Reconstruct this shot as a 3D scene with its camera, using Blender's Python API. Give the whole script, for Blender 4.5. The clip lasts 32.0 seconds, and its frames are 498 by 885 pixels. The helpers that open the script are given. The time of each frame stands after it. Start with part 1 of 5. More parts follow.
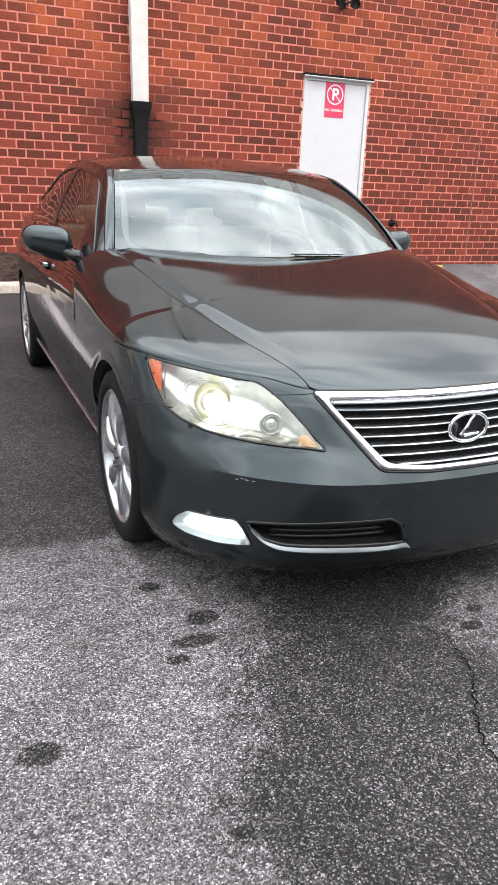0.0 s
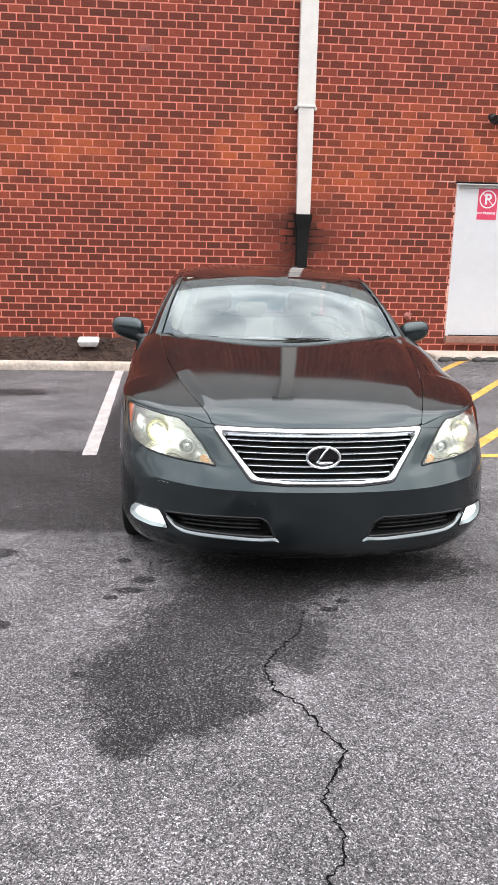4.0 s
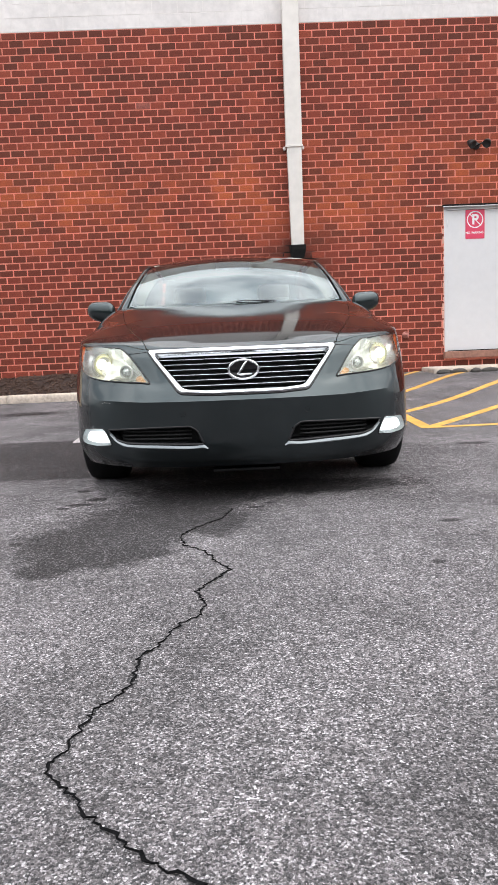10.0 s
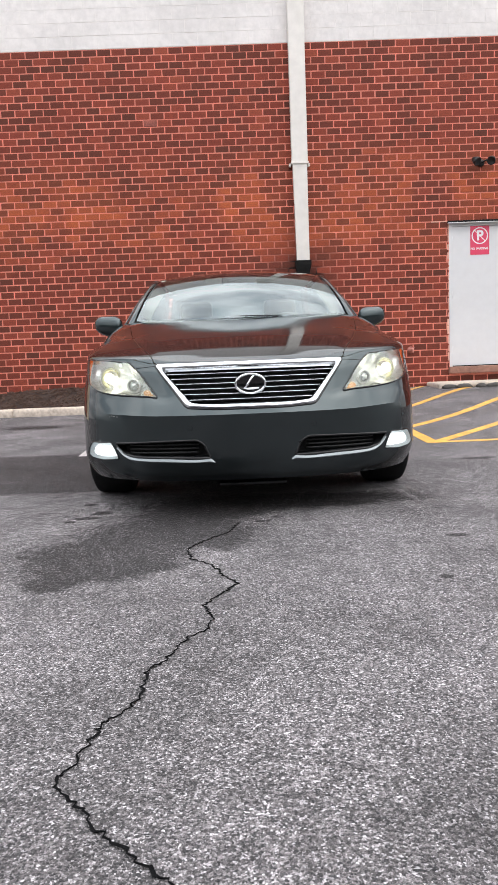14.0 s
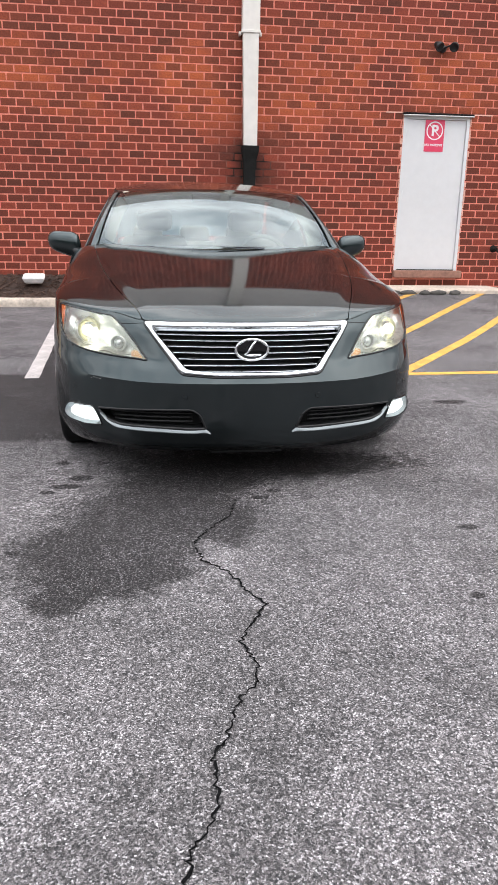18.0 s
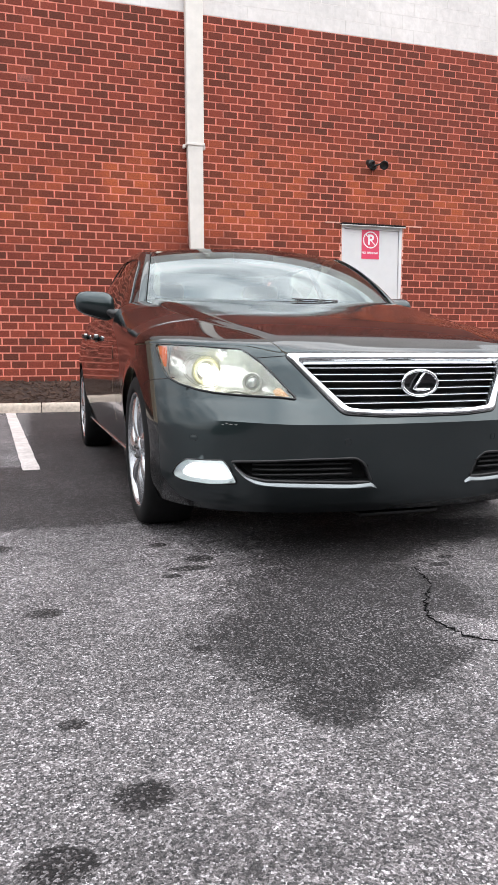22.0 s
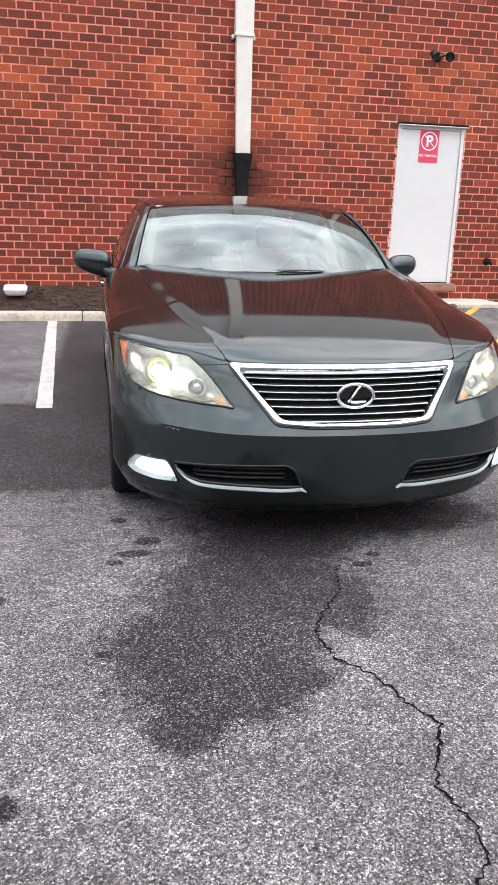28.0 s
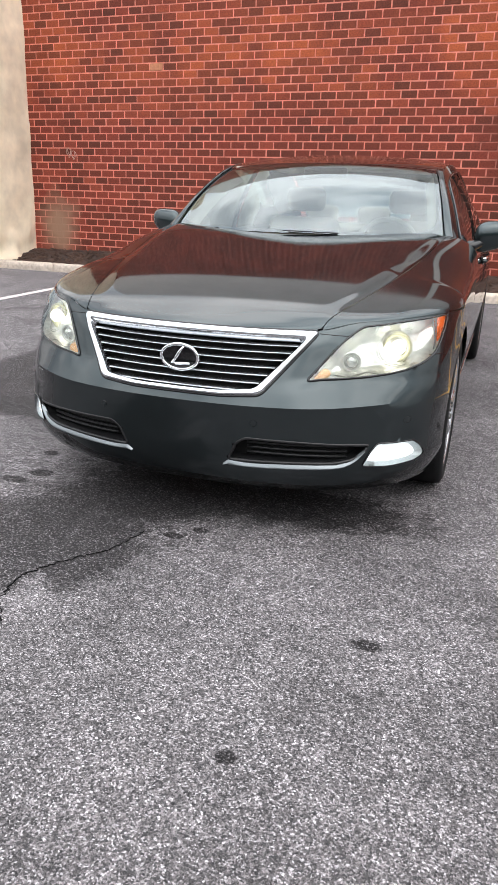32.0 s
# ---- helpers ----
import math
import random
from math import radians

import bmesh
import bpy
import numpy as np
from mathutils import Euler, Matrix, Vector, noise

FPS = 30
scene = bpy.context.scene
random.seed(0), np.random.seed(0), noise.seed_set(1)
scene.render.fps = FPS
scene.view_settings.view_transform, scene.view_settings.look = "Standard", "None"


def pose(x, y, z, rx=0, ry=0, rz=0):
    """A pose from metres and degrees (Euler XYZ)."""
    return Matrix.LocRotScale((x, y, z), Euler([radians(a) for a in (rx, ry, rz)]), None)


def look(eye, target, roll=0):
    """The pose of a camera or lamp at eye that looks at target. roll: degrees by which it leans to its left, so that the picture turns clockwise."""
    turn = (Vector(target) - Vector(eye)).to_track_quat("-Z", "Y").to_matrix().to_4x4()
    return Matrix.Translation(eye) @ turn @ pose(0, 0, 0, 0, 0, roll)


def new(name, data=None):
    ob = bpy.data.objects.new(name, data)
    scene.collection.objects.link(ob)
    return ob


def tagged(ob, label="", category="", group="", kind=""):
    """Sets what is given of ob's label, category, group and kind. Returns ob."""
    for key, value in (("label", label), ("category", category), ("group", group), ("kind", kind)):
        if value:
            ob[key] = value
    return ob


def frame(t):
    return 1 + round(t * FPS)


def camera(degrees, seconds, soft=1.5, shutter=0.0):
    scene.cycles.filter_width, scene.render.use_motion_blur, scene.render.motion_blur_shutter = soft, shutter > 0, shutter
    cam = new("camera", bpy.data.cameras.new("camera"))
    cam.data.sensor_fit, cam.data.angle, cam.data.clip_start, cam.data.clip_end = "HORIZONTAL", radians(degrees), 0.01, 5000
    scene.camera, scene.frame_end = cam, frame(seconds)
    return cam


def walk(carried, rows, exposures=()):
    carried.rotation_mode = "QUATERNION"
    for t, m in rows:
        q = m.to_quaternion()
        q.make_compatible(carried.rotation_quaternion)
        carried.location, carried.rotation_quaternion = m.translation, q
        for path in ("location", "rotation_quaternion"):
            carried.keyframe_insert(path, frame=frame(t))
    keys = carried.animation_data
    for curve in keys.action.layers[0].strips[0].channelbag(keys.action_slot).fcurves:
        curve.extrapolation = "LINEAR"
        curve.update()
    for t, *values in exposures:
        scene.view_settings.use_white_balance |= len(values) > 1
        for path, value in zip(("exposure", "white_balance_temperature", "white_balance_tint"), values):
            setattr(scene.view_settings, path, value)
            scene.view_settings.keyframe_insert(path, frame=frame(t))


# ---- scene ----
cam = camera(38.6, 32.0, soft=1.05)
PATH = [
    (0, (0.204, -0.089, 1.329), (0.934, 1.646, 0.654), 2.2),
    (0.5, (0.296, -0.24, 1.381), (0.943, 1.55, 0.767), 1.6),
    (1, (0.375, -0.452, 1.402), (0.964, 1.377, 0.848), 1.1),
    (1.5, (0.538, -0.626, 1.41), (1.055, 1.235, 0.89), 0.9),
    (2, (0.72, -0.775, 1.41), (1.148, 1.111, 0.902), 0.9),
    (2.5, (0.748, -0.968, 1.412), (1.128, 0.934, 0.921), 1.2),
    (4.5, (1.242, -1.483, 1.414), (1.324, 0.467, 0.975), 1.1),
    (5, (1.35, -1.641, 1.422), (1.394, 0.315, 1.008), 1.1),
    (5.5, (1.488, -1.756, 1.417), (1.487, 0.202, 1.009), 1.0),
    (6, (1.615, -1.865, 1.396), (1.58, 0.09, 0.977), 0.8),
    (6.5, (1.59, -1.941, 1.353), (1.569, 0.013, 0.926), 1.0),
    (7, (1.574, -1.944, 1.27), (1.575, 0.013, 0.859), 1.0),
    (7.5, (1.587, -1.881, 1.113), (1.586, 0.087, 0.757), 0.8),
    (8, (1.588, -1.86, 0.922), (1.576, 0.12, 0.64), 0.1),
    (8.5, (1.579, -1.858, 0.811), (1.574, 0.128, 0.576), -0.8),
    (9, (1.584, -1.861, 0.783), (1.599, 0.126, 0.555), -1.5),
    (9.5, (1.599, -1.864, 0.78), (1.625, 0.121, 0.533), -2.2),
    (10, (1.605, -1.859, 0.771), (1.637, 0.122, 0.498), -2.4),
    (10.5, (1.605, -1.852, 0.766), (1.638, 0.127, 0.479), -2.5),
    (11, (1.596, -1.858, 0.767), (1.632, 0.122, 0.482), -2.2),
    (11.5, (1.596, -1.862, 0.77), (1.62, 0.12, 0.497), -2.3),
    (12, (1.596, -1.867, 0.771), (1.608, 0.116, 0.511), -2.4),
    (12.5, (1.597, -1.876, 0.774), (1.605, 0.108, 0.526), -2.5),
    (13, (1.596, -1.871, 0.772), (1.607, 0.115, 0.535), -2.5),
    (13.5, (1.593, -1.864, 0.77), (1.613, 0.122, 0.538), -2.3),
    (15.5, (1.594, -1.868, 0.773), (1.604, 0.117, 0.531), -1.8),
    (16, (1.581, -1.836, 0.818), (1.588, 0.135, 0.48), -1.1),
    (16.5, (1.537, -1.786, 1.008), (1.571, 0.161, 0.55), -0.6),
    (17, (1.47, -1.741, 1.132), (1.566, 0.18, 0.582), -0.7),
    (17.5, (1.392, -1.626, 1.186), (1.561, 0.28, 0.601), -0.5),
    (18, (1.223, -1.51, 1.178), (1.479, 0.386, 0.595), 0.9),
    (18.5, (0.961, -1.392, 1.165), (1.3, 0.497, 0.602), 2.6),
    (19, (0.792, -1.223, 1.169), (1.194, 0.661, 0.631), 3.0),
    (19.5, (0.629, -1.051, 1.166), (1.119, 0.819, 0.651), 2.8),
    (20, (0.431, -0.884, 1.104), (1.057, 0.952, 0.619), 2.7),
    (20.5, (0.313, -0.746, 0.976), (0.989, 1.091, 0.567), 2.0),
    (21, (0.289, -0.711, 0.83), (0.935, 1.156, 0.515), 1.0),
    (21.5, (0.278, -0.722, 0.763), (0.882, 1.167, 0.509), 0.3),
    (22, (0.286, -0.739, 0.75), (0.861, 1.162, 0.511), -0.1),
    (22.5, (0.29, -0.742, 0.746), (0.849, 1.164, 0.509), -0.2),
    (23, (0.293, -0.745, 0.747), (0.846, 1.162, 0.509), -0.1),
    (23.5, (0.295, -0.743, 0.743), (0.873, 1.158, 0.508), 0.4),
    (24, (0.305, -0.738, 0.741), (0.938, 1.145, 0.513), 1.2),
    (24.5, (0.319, -0.745, 0.744), (1.024, 1.115, 0.53), 1.8),
    (26.5, (0.321, -0.741, 0.786), (0.949, 1.131, 0.466), 1.6),
    (27, (0.36, -0.763, 1.022), (0.923, 1.1, 0.563), 2.2),
    (27.5, (0.51, -0.848, 1.187), (0.984, 1.014, 0.634), 2.0),
    (28, (0.724, -0.951, 1.249), (1.102, 0.929, 0.68), 1.5),
    (28.5, (0.959, -1.088, 1.285), (1.221, 0.818, 0.739), 0.9),
    (29, (1.296, -1.169, 1.327), (1.404, 0.763, 0.821), -0.1),
    (29.5, (1.629, -1.198, 1.348), (1.618, 0.746, 0.878), 0.1),
    (30, (1.934, -1.246, 1.35), (1.824, 0.703, 0.916), 0.3),
    (30.5, (2.282, -1.178, 1.353), (2.039, 0.761, 0.928), 0.6),
    (31, (2.51, -1.041, 1.331), (2.128, 0.866, 0.863), 1.3),
    (31.5, (2.611, -0.871, 1.248), (2.115, 0.987, 0.697), 2.0),
    (32, (2.749, -0.696, 1.197), (2.107, 1.085, 0.55), 1.8),
]
EXPOSURES = [(0, 0.16), (1, 0.16), (2.5, 0.06), (5, -0.10), (6, -0.16), (9, -0.21), (13, -0.23), (17, -0.17), (19, -0.18), (21, -0.07), (24, -0.12), (27, -0.03), (29, 0.0), (30, -0.11), (31, -0.14), (32, -0.08)]
walk(cam, [(t, look(eye, target, roll)) for t, eye, target, roll in PATH], EXPOSURES)

# ---------- world, sun ----------
world = bpy.data.worlds.new("overcast_sky")
scene.world = world
world.use_nodes = True
wn, wl = world.node_tree.nodes, world.node_tree.links
wn.clear()
w_out = wn.new("ShaderNodeOutputWorld")
w_bg = wn.new("ShaderNodeBackground")
w_sky = wn.new("ShaderNodeTexSky")
w_sky.sky_type = "NISHITA"
w_sky.sun_disc = False
w_sky.sun_elevation = radians(58)
w_sky.sun_rotation = radians(109)
w_sky.dust_density = 3.0
w_tc = wn.new("ShaderNodeTexCoord")
w_map = wn.new("ShaderNodeMapping")
w_map.inputs["Scale"].default_value = (1.6, 1.6, 4.0)
w_noise = wn.new("ShaderNodeTexNoise")
w_noise.inputs["Scale"].default_value = 1.7
w_noise.inputs["Detail"].default_value = 6
w_ramp = wn.new("ShaderNodeValToRGB")
w_ramp.color_ramp.elements[0].position, w_ramp.color_ramp.elements[0].color = 0.36, (10.6, 11.3, 12.2, 1)
w_ramp.color_ramp.elements[1].position, w_ramp.color_ramp.elements[1].color = 0.62, (25.0, 25.0, 25.2, 1)
w_mix = wn.new("ShaderNodeMixRGB")
w_mix.inputs["Fac"].default_value = 0.85
wl.new(w_tc.outputs["Generated"], w_map.inputs["Vector"])
wl.new(w_map.outputs["Vector"], w_noise.inputs["Vector"])
wl.new(w_noise.outputs["Fac"], w_ramp.inputs["Fac"])
wl.new(w_sky.outputs["Color"], w_mix.inputs["Color1"])
wl.new(w_ramp.outputs["Color"], w_mix.inputs["Color2"])
# overcast: the zenith about three times as bright as the horizon
w_sep = wn.new("ShaderNodeSeparateXYZ")
wl.new(w_tc.outputs["Generated"], w_sep.inputs[0])
w_grad = wn.new("ShaderNodeMapRange")
w_grad.inputs["From Min"].default_value, w_grad.inputs["From Max"].default_value = 0.0, 1.0
w_grad.inputs["To Min"].default_value, w_grad.inputs["To Max"].default_value = 0.36, 2.3
wl.new(w_sep.outputs["Z"], w_grad.inputs["Value"])
w_mul = wn.new("ShaderNodeMixRGB")
w_mul.blend_type = "MULTIPLY"
w_mul.inputs["Fac"].default_value = 1.0
wl.new(w_mix.outputs["Color"], w_mul.inputs["Color1"])
wl.new(w_grad.outputs["Result"], w_mul.inputs["Color2"])
wl.new(w_mul.outputs["Color"], w_bg.inputs["Color"])
w_bg.inputs["Strength"].default_value = 0.106
wl.new(w_bg.outputs["Background"], w_out.inputs["Surface"])

sun_data = bpy.data.lights.new("sun", "SUN")
sun_data.energy, sun_data.angle, sun_data.color = 0.9, radians(85), (1.0, 0.97, 0.92)
sun = new("sun", sun_data)
sun.matrix_world = look((0, 0, 0), (-0.55, 0.25, -1.0))


# ---------- materials ----------
def node(nt, kind, **inputs):
    n = nt.nodes.new(kind)
    for key, value in inputs.items():
        n.inputs[key.replace("_", " ")].default_value = value
    return n


def material(name, color, rough=0.5, metal=0.0, grain=0.0, scale=30.0, bump=0.0, coat=0.0, spec=0.5, world=False):
    """A principled surface with a two-scale mottling of its colour and a fine relief."""
    m = bpy.data.materials.new(name)
    m.use_nodes = True
    nt = m.node_tree
    p = nt.nodes["Principled BSDF"]
    p.inputs["Roughness"].default_value = rough
    p.inputs["Metallic"].default_value = metal
    p.inputs["Coat Weight"].default_value = coat
    p.inputs["Coat Roughness"].default_value = 0.03
    p.inputs["Specular IOR Level"].default_value = spec
    rgba = (*color, 1)
    p.inputs["Base Color"].default_value = rgba
    if grain or bump:
        place = node(nt, "ShaderNodeNewGeometry").outputs["Position"] if world else node(nt, "ShaderNodeTexCoord").outputs["Object"]
        fine = node(nt, "ShaderNodeTexNoise", Scale=scale, Detail=4.0)
        broad = node(nt, "ShaderNodeTexNoise", Scale=scale * 0.11, Detail=3.0)
        nt.links.new(place, fine.inputs["Vector"])
        nt.links.new(place, broad.inputs["Vector"])
        add = node(nt, "ShaderNodeMath")
        add.operation = "ADD"
        nt.links.new(fine.outputs["Fac"], add.inputs[0])
        nt.links.new(broad.outputs["Fac"], add.inputs[1])
        if grain:
            ramp = node(nt, "ShaderNodeMapRange", From_Min=0.7, From_Max=1.3, To_Min=1 - grain, To_Max=1 + grain)
            nt.links.new(add.outputs[0], ramp.inputs["Value"])
            mul = node(nt, "ShaderNodeMixRGB", Fac=1.0, Color1=rgba)
            mul.blend_type = "MULTIPLY"
            nt.links.new(ramp.outputs["Result"], mul.inputs["Color2"])
            nt.links.new(mul.outputs["Color"], p.inputs["Base Color"])
        if bump:
            b = node(nt, "ShaderNodeBump", Strength=0.6, Distance=bump)
            nt.links.new(fine.outputs["Fac"], b.inputs["Height"])
            nt.links.new(b.outputs["Normal"], p.inputs["Normal"])
    return m


def glass(name, tint, rough=0.0, ior=1.6):
    """Thin glazing: clear through, mirror-like at a grazing angle."""
    m = bpy.data.materials.new(name)
    m.use_nodes = True
    nt = m.node_tree
    nt.nodes.remove(nt.nodes["Principled BSDF"])
    out = nt.nodes["Material Output"]
    clear = node(nt, "ShaderNodeBsdfTransparent", Color=(*tint, 1))
    shine = node(nt, "ShaderNodeBsdfGlossy", Roughness=rough, Color=(0.90, 0.98, 1.0, 1))
    fres = node(nt, "ShaderNodeFresnel", IOR=ior)
    mix = node(nt, "ShaderNodeMixShader")
    nt.links.new(fres.outputs["Fac"], mix.inputs["Fac"])
    nt.links.new(clear.outputs[0], mix.inputs[1])
    nt.links.new(shine.outputs[0], mix.inputs[2])
    nt.links.new(mix.outputs[0], out.inputs["Surface"])
    return m


def glow(name, color, strength):
    m = bpy.data.materials.new(name)
    m.use_nodes = True
    nt = m.node_tree
    nt.nodes.remove(nt.nodes["Principled BSDF"])
    e = node(nt, "ShaderNodeEmission", Color=(*color, 1), Strength=strength)
    nt.links.new(e.outputs[0], nt.nodes["Material Output"].inputs["Surface"])
    return m


M_PAINT = material("car_paint", (0.029, 0.041, 0.044), 0.31, 0.95, coat=1.0)
M_PAINT.node_tree.nodes["Principled BSDF"].inputs["Coat IOR"].default_value = 1.49
M_PAINT.node_tree.nodes["Principled BSDF"].inputs["Coat Roughness"].default_value = 0.06
M_PAINT.node_tree.nodes["Principled BSDF"].inputs["Specular Tint"].default_value = (0.10, 0.13, 0.14, 1)
M_CHROME = material("chrome", (0.82, 0.83, 0.85), 0.07, 1.0)
M_FRAME = material("satin_chrome", (0.72, 0.74, 0.76), 0.20, 1.0)
M_SILVER = material("silver_paint", (0.46, 0.47, 0.49), 0.27, 0.85, grain=0.06, scale=30)
M_BAR = material("grille_bar_metal", (0.50, 0.52, 0.54), 0.2, 0.95)
M_IRON = material("brake_iron", (0.09, 0.085, 0.08), 0.45, 0.9, grain=0.2, scale=60)
M_SATIN = material("satin_trim", (0.20, 0.22, 0.23), 0.36, 0.9)
# the bulb's yellow glow on the ring is put into this colour
M_WARMRING = material("glow_tinted_ring", (0.62, 0.58, 0.36), 0.4, 0.5)
M_BLACK = material("black_plastic", (0.012, 0.012, 0.013), 0.45)
M_GLOSSBLACK = material("gloss_black", (0.006, 0.006, 0.007), 0.12)
M_RUBBER = material("rubber", (0.008, 0.008, 0.0085), 0.85, grain=0.25, scale=40, bump=0.001, spec=0.2)
# near-black for hollows: the shade of their depth is put into the colour
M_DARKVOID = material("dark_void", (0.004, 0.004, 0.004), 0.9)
M_GLASS = glass("clear_glass", (0.72, 0.83, 0.81), ior=2.14)
M_LENS = glass("lamp_lens", (0.96, 0.97, 0.95))
M_SIDEGLASS = glass("tinted_glass", (0.42, 0.46, 0.42), ior=1.9)
M_LEATHER = material("beige_leather", (0.42, 0.36, 0.27), 0.55, grain=0.12, scale=60, bump=0.0008)
M_LINER = material("headliner", (0.5, 0.47, 0.4), 0.9, grain=0.08, scale=80)
M_DASH = material("dash_top", (0.30, 0.27, 0.22), 0.7, grain=0.1, scale=80)
M_AMBER = material("amber_lens", (0.82, 0.15, 0.02), 0.2)
M_REFLECTOR = material("reflector", (0.80, 0.79, 0.75), 0.30, 0.75, grain=0.30, scale=38, bump=0.004)
M_BULBGLASS = material("lens_glass", (0.62, 0.63, 0.60), 0.08, 0.5, coat=1.0)
M_RIB = material("clouded_rib", (0.42, 0.41, 0.36), 0.4, 0.5)
M_HEADGLOW = glow("headlamp_light", (1.0, 0.98, 0.84), 3.6)
M_FOGGLOW = glow("foglamp_light", (0.92, 0.97, 1.0), 2.2)
M_FOGBODY = material("fog_reflector", (0.8, 0.82, 0.84), 0.25, 0.3)
M_WHITEMETAL = material("white_painted_metal", (0.68, 0.675, 0.69), 0.45, grain=0.035, scale=9, bump=0.0006)
M_CREAM = material("cream_painted_metal", (0.72, 0.68, 0.64), 0.4, grain=0.09, scale=7, bump=0.0008)
M_CONCRETE = material("concrete", (0.52, 0.44, 0.375), 0.9, grain=0.3, scale=22, bump=0.004)
M_MULCH = material("mulch", (0.045, 0.026, 0.020), 0.95, grain=0.6, scale=45, bump=0.02)
M_YELLOW = material("yellow_paint", (0.64, 0.345, 0.065), 0.7, grain=0.35, scale=55, bump=0.002)
M_WHITELINE = material("white_line_paint", (0.52, 0.475, 0.465), 0.7, grain=0.3, scale=55, bump=0.002)
M_SIGNRED = material("sign_red", (0.72, 0.06, 0.13), 0.35, grain=0.05, scale=10)
M_SIGNWHITE = material("sign_white", (0.85, 0.82, 0.84), 0.4)


# ---------- mesh helpers ----------
def finish(bm, name, mat, smooth=True):
    bmesh.ops.recalc_face_normals(bm, faces=bm.faces)
    me = bpy.data.meshes.new(name)
    bm.to_mesh(me)
    bm.free()
    me.materials.append(mat)
    if smooth:
        me.polygons.foreach_set("use_smooth", [True] * len(me.polygons))
    return me


def part(name, bm, mat, parent=None, label="", smooth=True):
    """One mesh object from a bmesh, under a thing or a part."""
    ob = new(name, finish(bm, name, mat, smooth))
    ob.parent = parent
    return tagged(ob, label)


def thing(name, label, category, group="", at=None):
    ob = new(name)
    if at is not None:
        ob.matrix_world = at
    return tagged(ob, label, category, group)


def curve(t, *kv):
    """Smooth value at t of a short table of pairs (cubic through the keys, no overshoot)."""
    xs, ys = kv[0::2], kv[1::2]
    if t <= xs[0]:
        return ys[0]
    if t >= xs[-1]:
        return ys[-1]
    i = max(j for j in range(len(xs)) if xs[j] <= t)
    i = min(i, len(xs) - 2)
    d = [(ys[j + 1] - ys[j]) / (xs[j + 1] - xs[j]) for j in range(len(xs) - 1)]

    def slope(j):
        if j == 0:
            return d[0]
        if j == len(xs) - 1:
            return d[-1]
        return 0.0 if d[j - 1] * d[j] <= 0 else 2 * d[j - 1] * d[j] / (d[j - 1] + d[j])

    h = xs[i + 1] - xs[i]
    s = (t - xs[i]) / h
    return ((1 + 2 * s) * (1 - s) ** 2 * ys[i] + s * (1 - s) ** 2 * h * slope(i)
            + s * s * (3 - 2 * s) * ys[i + 1] + s * s * (s - 1) * h * slope(i + 1))


def smooth01(a, b, t):
    s = min(1.0, max(0.0, (t - a) / (b - a)))
    return s * s * (3 - 2 * s)


def grid(fn, nu, nv, bm=None, keep=None):
    """A quad grid of fn(u, v), u and v from 0 to 1."""
    bm = bm or bmesh.new()
    vs = [[bm.verts.new(fn(i / nu, j / nv)) for j in range(nv + 1)] for i in range(nu + 1)]
    for i in range(nu):
        for j in range(nv):
            if keep is None or keep((i + 0.5) / nu, (j + 0.5) / nv):
                bm.faces.new((vs[i][j], vs[i + 1][j], vs[i + 1][j + 1], vs[i][j + 1]))
    return bm


def clean(bm, dist=0.0005):
    bmesh.ops.remove_doubles(bm, verts=bm.verts, dist=dist)
    loose = [v for v in bm.verts if not v.link_faces]
    bmesh.ops.delete(bm, geom=loose, context="VERTS")
    return bm


def box(x0, y0, z0, x1, y1, z1, bevel=0.0, bm=None):
    bm2 = bmesh.new()
    bmesh.ops.create_cube(bm2, size=1)
    bmesh.ops.transform(bm2, verts=bm2.verts, matrix=Matrix.Translation(((x0 + x1) / 2, (y0 + y1) / 2, (z0 + z1) / 2)) @ Matrix.Diagonal((x1 - x0, y1 - y0, z1 - z0, 1)))
    if bevel:
        bmesh.ops.bevel(bm2, geom=list(bm2.edges), offset=bevel, segments=2, profile=0.5, affect="EDGES")
    if bm is None:
        return bm2
    return join(bm, bm2)


def join(bm, other):
    me = bpy.data.meshes.new("tmp")
    other.to_mesh(me)
    other.free()
    bm.from_mesh(me)
    bpy.data.meshes.remove(me)
    return bm


def solid(bm, thick):
    """Thickness for an open sheet, to the inside of its normals."""
    bmesh.ops.recalc_face_normals(bm, faces=bm.faces)
    bmesh.ops.solidify(bm, geom=list(bm.faces), thickness=thick)
    return bm


def tube(points, radius, sides=8, bm=None, closed=False, flat=1.0):
    """A round bar along a row of points; flat squeezes it in z."""
    bm = bm or bmesh.new()
    pts = [Vector(p) for p in points]
    rings = []
    n = len(pts)
    for i, p in enumerate(pts):
        a = pts[(i - 1) % n] if closed or i else p
        b = pts[(i + 1) % n] if closed or i < n - 1 else p
        d = (b - a).normalized()
        up = Vector((0, 0, 1)) if abs(d.z) < 0.9 else Vector((0, 1, 0))
        s = d.cross(up).normalized()
        w = s.cross(d).normalized()
        r = radius(i / max(1, n - 1)) if callable(radius) else radius
        rings.append([bm.verts.new(p + s * r * math.cos(k * math.tau / sides) + w * r * flat * math.sin(k * math.tau / sides)) for k in range(sides)])
    for i in range(n if closed else n - 1):
        q, r2 = rings[i], rings[(i + 1) % n]
        for k in range(sides):
            bm.faces.new((q[k], q[(k + 1) % sides], r2[(k + 1) % sides], r2[k]))
    if not closed:
        bm.faces.new(rings[0][::-1])
        bm.faces.new(rings[-1])
    return bm


